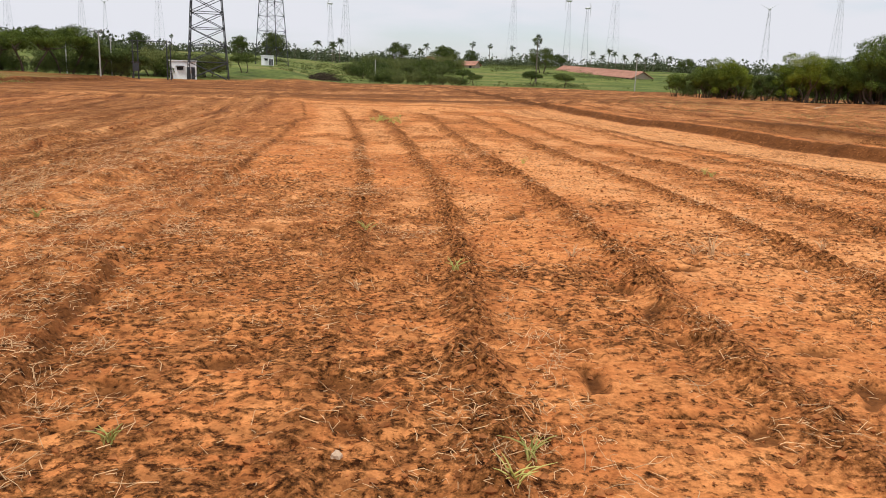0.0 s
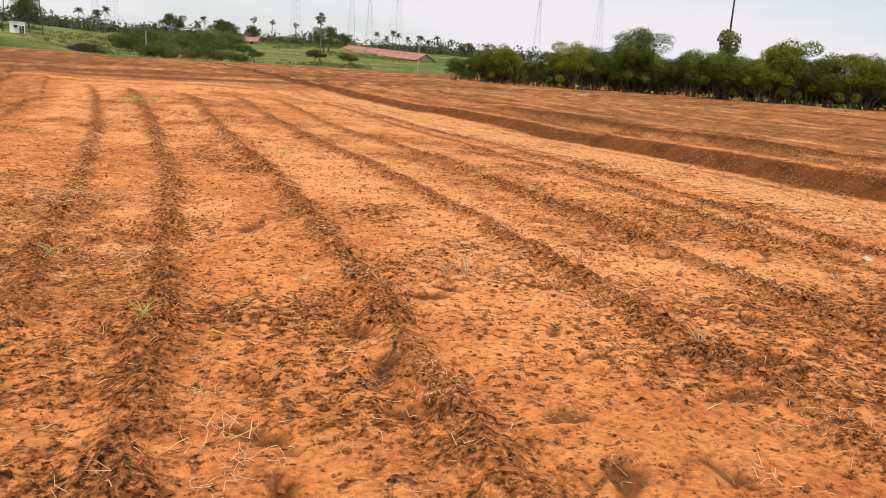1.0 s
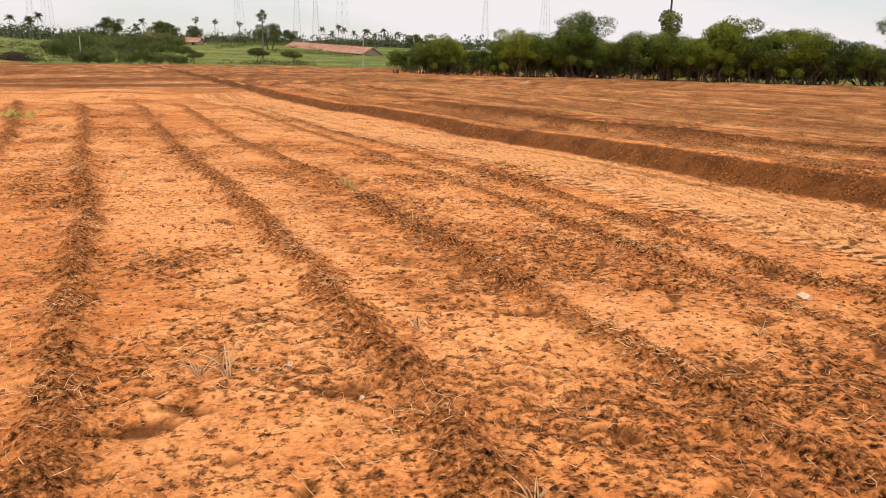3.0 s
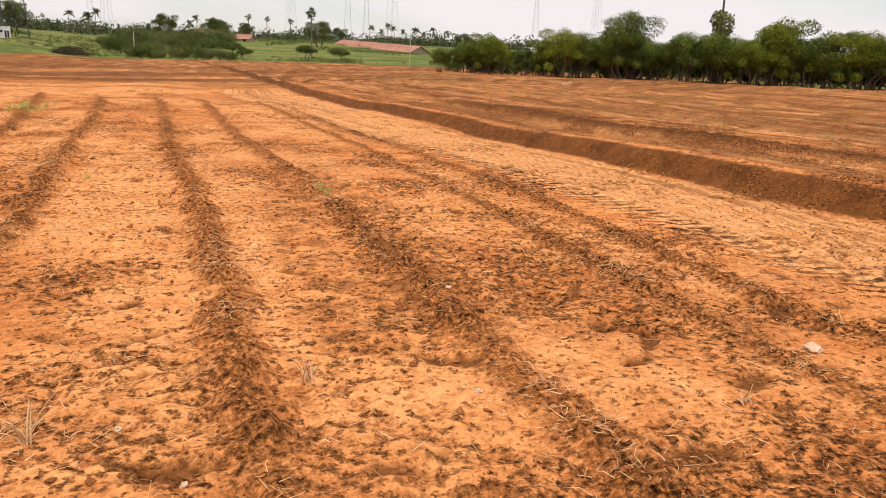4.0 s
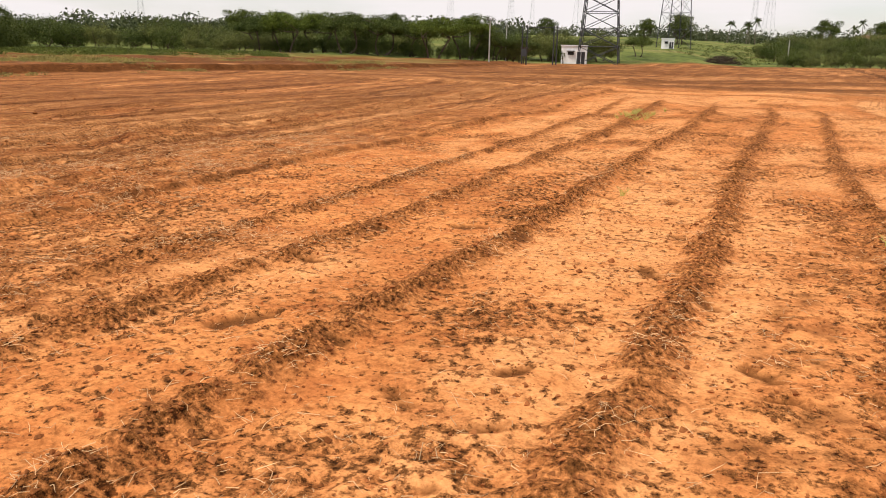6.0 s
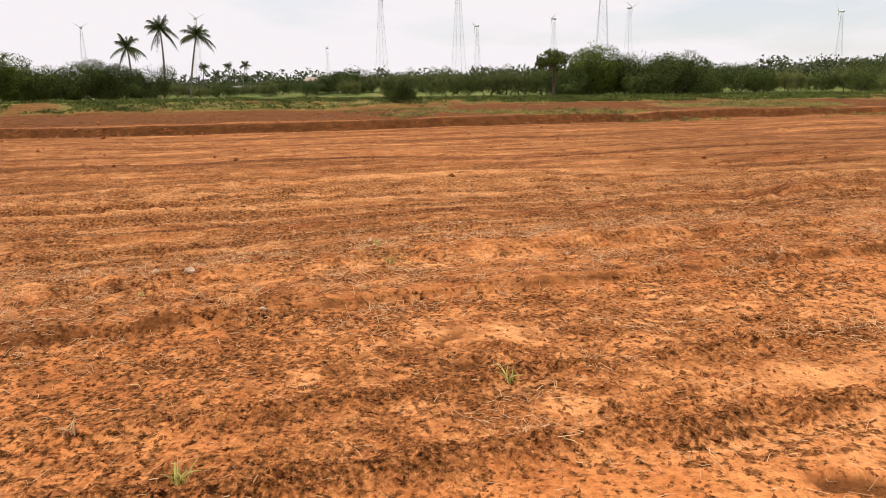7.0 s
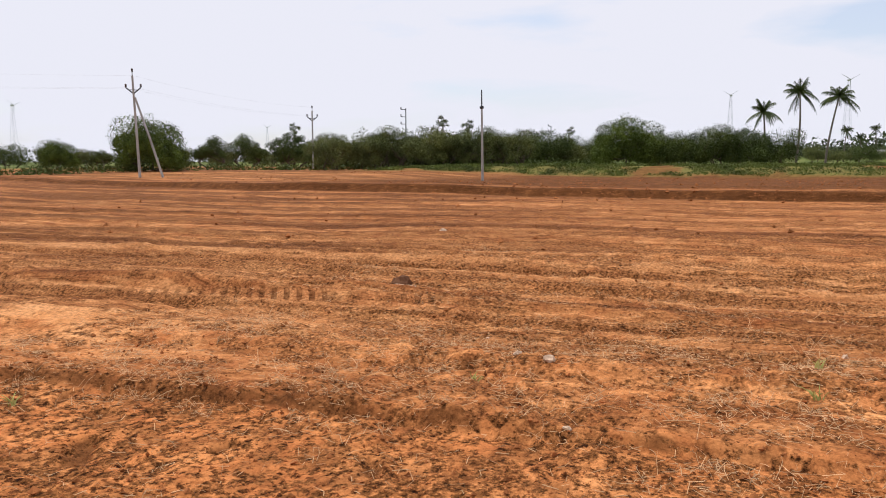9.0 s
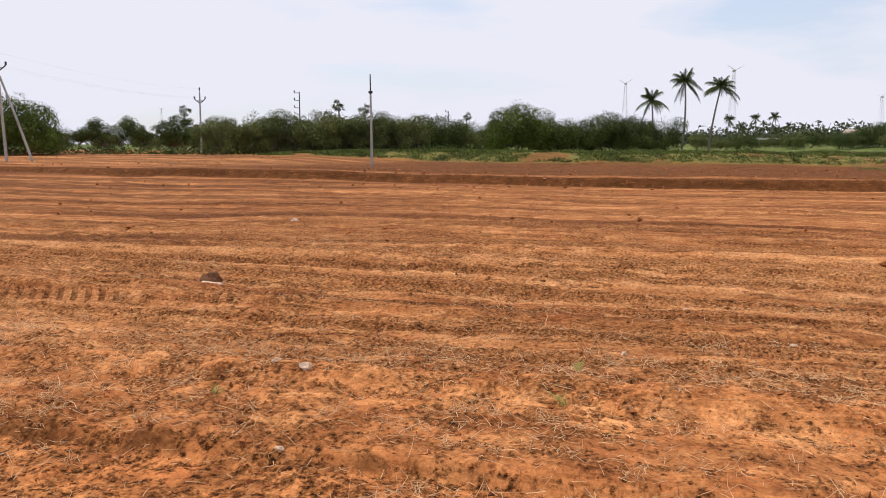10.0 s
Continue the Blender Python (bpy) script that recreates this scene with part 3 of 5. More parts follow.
    loose = np.maximum(loose, fine * step(y, 4.5, 6.5) * step(y, 12, 9.5) * step(s, 3.6, 2.2) * step(s, -0.1, 0.25) * np.clip(0.4 + 1.0 * mott, 0, 0.75))
    trodden = step(x, 3.6, 4.0) * step(x, 5.4, 4.9) * step(y, 7.5, 8.5) * step(y, 18, 13)
    loose = np.maximum(loose, fine * trodden * np.clip(0.10 + 1.5 * mott, 0, 0.6))
    damp_shade = np.maximum(damp_shade, fine * trodden * np.clip(2.2 * speck - 0.25, 0, 0.5))
    swept = (1 - 0.75 * trodden) * step(fbm(x * 0.5, y * 0.22, 141, 3), -0.12, 0.2) * step(s, 0.3, 0.9) * step(t, -2.4, -3.4) * step(y, 5, 8) * field
    sandy = np.maximum(sandy, 0.7 * swept * (1 - np.clip(1.6 * loose, 0, 1)) * (1 - np.clip(damp_shade, 0, 1)))
    z += fine * tilled * 0.020 * fbm(x * 6.5, y * 6.5, 131, 2)
    # pale patch of old floor
    pale = np.clip(1.3 * np.exp(-((x + 2.85) / 0.6) ** 2 - ((y - 1.2) / 1.2) ** 2) + 0.75 * np.exp(-((x + 4.3) / 0.45) ** 2 - ((y - 2.8) / 1.5) ** 2) + 2.2 * rough * np.exp(-((x + 2.9) / 1.1) ** 2 - ((y - 1.4) / 1.7) ** 2), 0, 0.95)
    sandy = np.maximum(sandy, pale)
    loose, damp_shade, tex = loose * (1 - 0.9 * pale), damp_shade * (1 - 0.9 * pale), tex * (1 - pale)
    # meadows beyond the field
    front = np.interp(x, (-140, -70, -50, -20, 0, 30, 60, 120), (92, 98, 138, 170, 186, 184, 150, 90))
    green = np.maximum(green, step(y, front - 2, front + 3))
    green = np.maximum(green, step(t, 300, 330))
    hedge = np.interp(y, (-200, 38, 61, 77, 89, 96), (260, 100, 71, 56, 50, 28))
    green = np.maximum(green, step(x, hedge + 4, hedge + 8) * step(y, 100, 96))
    green = np.maximum(green, step(-x, 100, 112))
    green = np.maximum(green, step(-y, 90, 120))
    ang = np.arctan2(y - 5, x - 2)
    lift = np.interp(ang, (-3.15, -2.75, -2.3, -0.3, 0.3, 0.9, 1.4, 2.2, 2.9, 3.15), (0.35, 0.05, 0, 0, 0.3, 0.8, 1, 1, 0.6, 0.35))
    rise_w = np.interp(d0, (0, 150, 200, 300, 480, 3000), (0, 0, 3.2, 7.6, 9.2, 12))
    rise_e = np.interp(d0, (0, 186, 217, 271, 300, 480, 3000), (0, 0, 0.9, 4.6, 6.4, 9.2, 12))
    z += lift * (rise_e + (rise_w - rise_e) * step(ang, 1.70, 1.79))
    z += np.clip((d0 - 120) / 150, 0, 1) * 0.8 * fbm(x * 0.02, y * 0.02, 111, 3)
    return z, np.clip(loose, 0, 1) * (1 - green), np.clip(streaky, 0, 1), np.clip(sandy, 0, 1) * (1 - green) * (1 - 0.85 * np.clip(loose, 0, 1)), np.clip(green, 0, 1), np.where(y > 47.5, 500 + np.hypot(x + 75, y - 175), np.where(t > 0, t + 200, s)), np.clip(0.15 + 0.85 * tex + 0.8 * fine * bed, 0, 1.4) * (1 - 0.6 * swept) * (1 - 0.8 * damp_shade) * (1 - 0.75 * way) * (1 - lug) * (1 - 0.8 * west_lug) * (1 - 0.62 * step(s, 0.6, -0.4)), np.clip(damp_shade, 0, 1) * (1 - green), prints, turns


def height(x, y):
    return float(land(np.array([float(x)]), np.array([float(y)]))[0][0])


def graded(lo, hi, fine, a, b, grow, ends):
    """Grid lines: even steps between lo and hi, then growing steps out to the ends."""
    mid = np.arange(lo, hi + fine, fine)
    out, s, p = [], fine, hi
    while p < ends[1]:
        s = s * grow if p > b else s * 1.018
        p += s
        out.append(p)
    low, s, p = [], fine, lo
    while p > ends[0]:
        s = s * grow if p < a else s * 1.018
        p -= s
        low.append(p)
    return np.concatenate([low[::-1], mid, out])


gx = graded(-6.0, 9.6, 0.05, -40, 26, 1.045, (-2600, 2600))
gy = graded(2.8, 13.0, 0.05, -6, 52, 1.05, (-2600, 2600))
gx = np.unique(np.round(np.concatenate([gx, np.arange(-40, -29, 0.16)]), 3))
GX, GY = np.meshgrid(gx, gy)
gz, g_loose, g_streaky, g_sandy, g_green, g_across, g_flecked, g_damp_shade, g_prints, g_turns = land(GX.ravel(), GY.ravel())
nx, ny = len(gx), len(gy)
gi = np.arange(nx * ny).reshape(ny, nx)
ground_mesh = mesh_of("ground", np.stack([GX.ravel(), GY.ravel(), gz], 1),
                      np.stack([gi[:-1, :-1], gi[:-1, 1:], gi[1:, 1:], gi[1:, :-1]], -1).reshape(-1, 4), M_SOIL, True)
for key, values in (("loose", g_loose), ("streaky", g_streaky), ("sandy", g_sandy), ("green", g_green), ("across", g_across), ("flecked", g_flecked), ("damp_shade", g_damp_shade), ("prints", g_prints), ("turns", g_turns)):
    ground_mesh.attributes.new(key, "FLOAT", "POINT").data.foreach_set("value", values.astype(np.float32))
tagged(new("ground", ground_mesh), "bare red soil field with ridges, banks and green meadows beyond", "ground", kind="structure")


# ---- plants ----
def leaf_cloud(rng, blobs, count, size, long=1.8, shell=0.55):
    """Leaves strewn through the outer part of several rounded masses. blobs: x, y, z, rx, ry, rz."""
    b = np.asarray(blobs, float)
    vol = (b[:, 3] * b[:, 4] * b[:, 5]) ** 0.67
    pick = rng.choice(len(b), count, p=vol / vol.sum())
    d = rng.normal(size=(count, 3))
    d /= np.linalg.norm(d, axis=1)[:, None]
    r = shell + (1 - shell) * rng.random(count) ** 0.6 + 0.07 * rng.normal(size=count) * (rng.random(count) < 0.3)
    c = b[pick, :3] + d * b[pick, 3:] * r[:, None]
    n = d + 0.8 * rng.normal(size=(count, 3))
    n /= np.linalg.norm(n, axis=1)[:, None]
    u = np.cross(n, rng.normal(size=(count, 3)))
    u /= np.linalg.norm(u, axis=1)[:, None]
    w = np.cross(n, u)
    s = size * (0.55 + 0.9 * rng.random(count))[:, None]
    v = np.stack([c - u * s * long / 2, c - w * s / 2 + n * s * 0.12, c + u * s * long / 2, c + w * s / 2 + n * s * 0.12], 1)
    return v.reshape(-1, 3), np.arange(count * 4).reshape(-1, 4)


def inner_leaves(rng, blobs, fill, count):
    """Large overlapping leaf sprays that fill the inside of each mass."""
    b = np.repeat(np.asarray(blobs, float), count, 0)
    n = len(b)
    d = rng.normal(size=(n, 3))
    d /= np.linalg.norm(d, axis=1)[:, None]
    c = b[:, :3] + d * b[:, 3:] * fill * (0.75 + 0.35 * rng.random(n))[:, None]
    w = d + 0.6 * rng.normal(size=(n, 3))
    w /= np.linalg.norm(w, axis=1)[:, None]
    u = np.cross(w, rng.normal(size=(n, 3)))
    u /= np.linalg.norm(u, axis=1)[:, None]
    k = np.cross(w, u)
    s = (np.minimum(b[:, 3] * 0.07, 0.085) * (0.5 + 0.9 * rng.random(n)))[:, None]
    v = np.stack([c - u * s, c - k * s * 0.7, c + u * s, c + k * s * 0.7], 1)
    return v.reshape(-1, 3), np.arange(n * 4).reshape(-1, 4)


def tufted(rng, blobs, low, each=7):
    """Break rounded leaf masses into smaller clumps that bulge from their surface."""
    b = np.repeat(np.asarray(blobs, float), each, 0)
    d = rng.normal(size=(len(b), 3))
    d /= np.linalg.norm(d, axis=1)[:, None]
    if not low:
        d[:, 2] = np.where(d[:, 2] < -0.2, -d[:, 2], d[:, 2])
    out = b.copy()
    out[:, :3] += d * b[:, 3:] * (0.62 + 0.22 * rng.random(len(b)))[:, None]
    out[:, 3:] *= (0.26 + 0.24 * rng.random(len(b)))[:, None]
    return np.concatenate([np.asarray(blobs, float) * (1, 1, 1, 0.93, 0.93, 0.93), out])


def limb(rng, p, q, r0, r1, bend=0.12, n=5, seg=5):
    t = np.linspace(0, 1, n)[:, None]
    p, q = np.asarray(p, float), np.asarray(q, float)
    w = rng.normal(size=3) * np.linalg.norm(q - p) * bend
    return tube(p + (q - p) * t + w * np.sin(t * np.pi), r0 + (r1 - r0) * t[:, 0], seg)


def tree_model(name, seed, high, wide, clear, stems, leaves, size, leaf, at, label, category="tree", flat=1.0, group="", gaps=0.0):
    """A tree: stems and limbs that carry uneven leaf masses. clear: height of the lowest leaves."""
    rng = np.random.default_rng(seed)
    root = thing(name, at, label, category, group)
    wood, blobs = [], []
    for k in range(stems):
        a = 6.28 * (k + rng.random()) / stems
        foot = np.array([math.cos(a), math.sin(a), 0]) * 0.10 * wide * (stems > 1)
        fork = foot * 2.2 + np.array([rng.normal() * 0.05 * wide, rng.normal() * 0.05 * wide, clear + 0.12 * high])
        r0 = 0.035 * high / math.sqrt(stems) + 0.02
        wood.append(limb(rng, foot - (0, 0, 0.15), fork, r0, r0 * 0.7))
        for j in range(max(2, 7 // stems)):
            b = a + 6.28 * (j + rng.random()) / max(2, 7 // stems)
            reach = wide * (0.18 + 0.24 * rng.random())
            tip = np.array([math.cos(b) * reach, math.sin(b) * reach, clear + (high - clear) * (0.35 + 0.45 * rng.random())])
            wood.append(limb(rng, fork, tip, r0 * 0.6, r0 * 0.15))
            s = wide * (0.17 + 0.11 * rng.random())
            blobs.append((*tip, s, s, s * flat * (0.6 + 0.3 * rng.random())))
    for k in range(9):
        a, s = rng.random() * 6.28, wide * (0.10 + 0.10 * rng.random())
        blobs.append((math.cos(a) * wide * 0.34, math.sin(a) * wide * 0.34, clear + s * 0.4 + (high - clear) * 0.55 * rng.random() * (flat > 0.9) + (high - clear) * 0.3 * (flat < 0.9), s, s, s * 0.8 * flat))
    blobs.append((0, 0, high - 0.24 * wide * flat, 0.24 * wide, 0.24 * wide, 0.24 * wide * flat))
    blobs.append((0, 0, clear + (high - clear) * 0.45, 0.36 * wide, 0.36 * wide, (high - clear) * 0.42))
    if gaps:
        blobs = blobs[:-1]
    elif clear < 0.5:                                      # leafy to the ground all round
        for k in range(11):
            a, q = 0.57 * k + rng.random() * 0.3, wide * (0.15 + 0.07 * rng.random())
            blobs.append((math.cos(a) * wide * 0.27, math.sin(a) * wide * 0.27, q * 0.8 + high * 0.35 * rng.random(), q, q, q))
    part("trunk", wood, M_BARK, root)
    part("crown", [leaf_cloud(rng, tufted(rng, blobs, clear < 1), leaves, size * 0.72, shell=0.62), inner_leaves(rng, blobs, 0.6 if gaps or flat < 0.9 else 0.78, leaves // 32)], leaf, root)
    return root


def spread(models, rng, places, low=0.85, high=1.15):
    """Copies of model trees at plan places (x, y) or (x, y, size)."""
    for p in places:
        m = models[rng.integers(len(models))]
        s = (p[2] if len(p) > 2 else 1.0) * (low + (high - low) * rng.random())
        c = copy_thing(m, pose(p[0], p[1], height(p[0], p[1]) - 0.05, 0, 0, rng.random() * 360))
        c.scale = (s * (0.95 + 0.1 * rng.random()), s * (0.95 + 0.1 * rng.random()), s)


def settle(model, x, y):
    model.location = (x, y, height(x, y) - 0.05)


rng = np.random.default_rng(7)
HEDGE = "thorny green hedge tree with thin grey stems at the field edge"
hedge_a = tree_model("hedge_tree", 1, 5.4, 5.0, 1.2, 7, 11000, 0.08, M_LEAF, (0, 0, 0), HEDGE, group="hedge trees")
hedge_b = tree_model("hedge_tree", 2, 4.9, 4.8, 1.05, 7, 11000, 0.078, M_LEAFD, (0, 0, 0), HEDGE, group="hedge trees")
hedge_c = tree_model("hedge_tree", 3, 6.2, 5.2, 0.95, 4, 11000, 0.085, M_LEAFY, (0, 0, 0), "bright green leafy tree standing in the hedge", group="hedge trees")
hedge_d = tree_model("hedge_tree", 4, 7.4, 7.0, 1.1, 4, 15000, 0.09, M_LEAF, (0, 0, 0), "tall rounded green tree standing in the hedge", group="hedge trees")
settle(hedge_a, 43.5, 89), settle(hedge_b, 46.5, 84.5), settle(hedge_c, 54.7, 71.5), settle(hedge_d, 46.5, 84.2)
HX, HY = np.array([27, 34, 46, 47.5, 51, 57, 66, 78, 92]), np.array([96, 93, 90, 82, 76.5, 70, 62.5, 53, 42])
shade_bushes = []
along = np.concatenate([[0], np.cumsum(np.hypot(np.diff(HX), np.diff(HY)))])
for k, a in enumerate(np.arange(1.0, along[-1], 2.05)):
    x, y = np.interp(a, along, HX) + rng.normal() * 0.5, np.interp(a, along, HY) + rng.normal() * 0.5
    low_end = 0.62 + 0.28 * min(1, a / 30)
    spread([hedge_a, hedge_b, hedge_a, hedge_b, hedge_c], rng, [(x, y, low_end)], 0.8, 1.1)
    shade_bushes.append((x + 2.6, y + 3.0, low_end * 0.78))
spread([hedge_d], rng, [(70, 61.5, 0.98)]), spread([hedge_c], rng, [(55.8, 71, 1.1), (58.8, 68.6, 0.92), (40.2, 88, 0.92), (33, 93, 0.8), (61.5, 66, 0.92)], 1.0, 1.0)

UMB = "flat-topped acacia tree with bare forked trunk"
umb_a = tree_model("acacia_tree", 11, 6.6, 9.5, 2.6, 2, 9500, 0.15, M_LEAF, (0, 0, 0), UMB, flat=0.6, group="acacias past the field")
umb_b = tree_model("acacia_tree", 12, 6.0, 8.5, 2.2, 2, 9000, 0.15, M_LEAFD, (0, 0, 0), UMB, flat=0.6, group="acacias past the field")
umb_c = tree_model("acacia_tree", 13, 5.0, 5.8, 0.35, 2, 7500, 0.14, M_LEAFD, (0, 0, 0), "dark spreading acacia with a ragged layered crown", flat=0.8, group="acacias past the field", gaps=1)
settle(umb_c, -82, -72)
settle(umb_a, -60, 117), settle(umb_b, -66, 121)
spread([umb_a, umb_b], rng, [(-80, 105), (-79, 112), (-71, 109, 1.1), (-69, 115), (-58, 125), (-54, 127, 0.9), (-50, 129, 0.7), (-74, 119), (-84, 104), (-87, 112)])

SHRUB = "dense dark green bush tree leafy to the ground"
bush_a = tree_model("bush_tree", 21, 5.2, 7.8, 0.25, 3, 16000, 0.10, M_LEAF, (0, 0, 0), SHRUB, group="bush trees")
bush_b = tree_model("bush_tree", 22, 4.6, 7.0, 0.2, 4, 10000, 0.10, M_LEAFD, (0, 0, 0), SHRUB, group="bush trees")
bush_c = tree_model("bush_tree", 23, 4.0, 5.2, 0.3, 4, 7000, 0.085, M_LEAFG, (0, 0, 0), "grey-green thorny shrub tree with an open ragged crown", group="bush trees", gaps=1)
bush_low = tree_model("bush_tree", 24, 4.6, 7.2, 0.2, 3, 5000, 0.135, M_LEAFD, (0, 0, 0), "dark green bush tree in the far scrub belt", group="bush trees")
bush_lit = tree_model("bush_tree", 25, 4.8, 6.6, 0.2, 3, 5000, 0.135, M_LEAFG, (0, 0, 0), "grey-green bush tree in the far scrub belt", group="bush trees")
settle(bush_low, -119, 96), settle(bush_lit, -128, 63)
settle(bush_a, -80.5, -16.8), settle(bush_b, -91, -9), settle(bush_c, -70, -42)
# bush row added behind the hedge to stand in for the shade there
spread([bush_low], rng, shade_bushes, 0.85, 1.1)
under = [(-92 + 40 * k / 15 + rng.normal(), 100 + 30 * k / 15 + rng.normal() * 2, 0.62) for k in range(16)]
under += [(-118 + 72 * k / 25 + rng.normal() * 2, 118 + 34 * k / 25 + rng.normal() * 4, 1.15) for k in range(26)]
spread([bush_low, bush_low, bush_lit], rng, under, 0.85, 1.15)
spread([bush_b], rng, [(-84.5, -13.5, 0.85), (-94, -3.5, 0.85), (-92, -6.5, 0.95), (-91, -12, 0.7)], 0.97, 1.03)
spread([bush_a], rng, [(-56, -60.9, 1.1), (-66.6, -91.7, 0.78), (-84, -14, 0.7)], 0.98, 1.02)
spread([bush_c, bush_b], rng, [(-92, -35, 0.75), (-93, -33, 0.7), (-94, -31, 0.75), (-94, -29, 0.8), (-95, -27, 0.85), (-96, -24, 0.7)])
spread([bush_c], rng, [(-70, -41, 1.1), (-72, -39.5, 1.25), (-73, -37), (-74, -36, 1.25), (-75, -34), (-76, -32, 1.3), (-77, -30, 1.1), (-78, -28, 0.9), (-67, -45, 1.05)])
spread([bush_lit, bush_low, bush_lit], rng, [(-74 - 1.15 * k, -52 + 2.2 * k, 0.78 + 0.10 * (k % 3)) for k in range(13)])
spread([bush_c, umb_c, bush_c], rng, [(-75.8, -58, 1.0), (-78.4, -54.9, 1.15), (-75, -70.7, 1.0), (-79, -73, 0.85), (-80, -62, 0.7), (-82, -66, 0.6), (-73, -76, 0.8), (-74, -97, 0.7), (-71, -100, 0.7), (-76, -95, 0.6)])
spread([bush_b, bush_a], rng, [(-80, 42, 0.85), (-82, 46), (-82, 51, 0.85), (-77, 50.5, 1.15), (-79, 56), (-88, 46, 0.9), (-85, 47.5, 0.9), (-86, 58), (-86, 63, 0.9)])
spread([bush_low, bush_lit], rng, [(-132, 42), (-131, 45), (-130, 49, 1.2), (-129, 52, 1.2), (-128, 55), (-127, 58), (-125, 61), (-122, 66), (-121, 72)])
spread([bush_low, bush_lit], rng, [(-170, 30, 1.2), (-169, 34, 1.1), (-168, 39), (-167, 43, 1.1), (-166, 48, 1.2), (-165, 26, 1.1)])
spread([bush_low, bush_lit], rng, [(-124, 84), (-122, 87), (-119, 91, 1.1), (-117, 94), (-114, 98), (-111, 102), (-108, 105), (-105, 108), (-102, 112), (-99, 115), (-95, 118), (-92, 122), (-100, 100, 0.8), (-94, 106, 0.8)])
spread([bush_b], rng, [(-69, 21, 0.52)], 0.98, 1.02)
spread([bush_low, bush_lit], rng, [(-60 - 4.2 * k, -140 + 5.2 * k, 0.7 + 0.12 * (k % 3)) for k in range(18)], 0.85, 1.15)
spread([bush_low, bush_lit], rng, [(-157 - 7 * (k % 3), -4 + 2.7 * k, 0.72) for k in range(20)], 0.8, 1.2)
spread([bush_lit, bush_low], rng, [(-15, 188, 0.65), (-13, 187, 0.7), (-10, 186, 0.65), (-6, 187, 0.7), (-3, 186, 0.7), (0, 187, 0.7), (3, 186, 0.65), (-22, 222, 1.0), (-17, 212, 0.95), (-12, 202, 0.8), (-25, 232, 1.0), (-14, 220, 0.9), (5, 192, 0.5)] + [(-26 + 2.1 * k, 236 + 9 * ((k * 5) % 4), 0.95 + 0.1 * (k % 3)) for k in range(15)])
spread([umb_b], rng, [(29, 191, 0.6), (22, 197, 0.65), (-42, 172, 0.75), (8, 192, 0.45), (6, 203, 0.6)], 0.95, 1.05)



def weeds(name, seed, count, area, accept, size, mat, label, fine=0.2):
    """Low weeds: leaf clumps strewn over a stretch of ground."""
    rng = np.random.default_rng(seed)
    x, y = area[0] + (area[1] - area[0]) * rng.random(count), area[2] + (area[3] - area[2]) * rng.random(count)
    keep = rng.random(count) < accept(x, y)
    x, y = x[keep], y[keep]
    z = land(x, y)[0]
    h = size * (0.4 + rng.random(len(x)))
    v, f = leaf_cloud(rng, np.stack([x, y, z + h * 0.3, h * 1.3, h * 1.3, h * 0.5], 1), len(x) * 16, size * fine, 2.2, 0.3)
    tagged(new(name, mesh_of(name, v, f, mat)), label, "weeds", kind="stuff")


weeds("berm_weeds", 301, 24000, (-82, -63, -38, 90), lambda x, y: step(land(x, y)[4], 0.3, 0.6) * (0.4 + step(fbm(x * 0.25, y * 0.25, 303, 3), -0.1, 0.25)), 0.32, M_GREENWEED, "low green weeds and grass over the earth berm", 0.20)
weeds("scrub_thicket", 308, 6500, (-92, -30, -100, -20), lambda x, y: (np.abs(np.hypot(x + 1, y - 4) - 89) < 6) * step(fbm(x * 0.15, y * 0.15, 309, 3), -0.25, 0.1), 0.9, M_LEAFD, "low dark thorn scrub under the far trees", 0.16)
weeds("terrace_weeds", 302, 5000, (-58, -34, 14, 70), lambda x, y: step(fbm(x * 0.12, y * 0.2, 89, 3), 0.0, 0.2), 0.22, M_PALEWEED, "sparse pale yellow-green weeds on the bare terrace")
weeds("meadow_scrub", 306, 4200, (-60, 90, 186, 330), lambda x, y: step(fbm(x * 0.04, y * 0.04, 307, 3), 0.0, 0.3), 0.9, M_LEAFG, "low scrub dotted over the green meadow")

# the lone tall-stemmed tree on the berm
lone = tree_model("lone_tree", 31, 4.7, 3.2, 2.4, 1, 2600, 0.17, M_LEAFD, (0, 0, 0), "slender tree with a bare straight pale trunk and small round crown", gaps=1)
settle(lone, -69, 36)

# larger trees far off
big_a = tree_model("broad_tree", 41, 9.0, 9.0, 1.6, 2, 9000, 0.22, M_LEAFD, (0, 0, 0), "broad dark green tree among the far fields", group="far broad trees")
settle(big_a, -18, 332)
spread([big_a], rng, [(0, 300, 0.82), (3, 297, 0.7), (33, 266, 0.95), (12, 332, 0.7), (-51.7, 250, 1.0), (-70, 280, 0.8), (50, 345, 0.7), (-90, 240, 0.75), (100, 330, 0.7), (-120, 200, 0.8), (-150, 170, 0.8)], 0.96, 1.04)


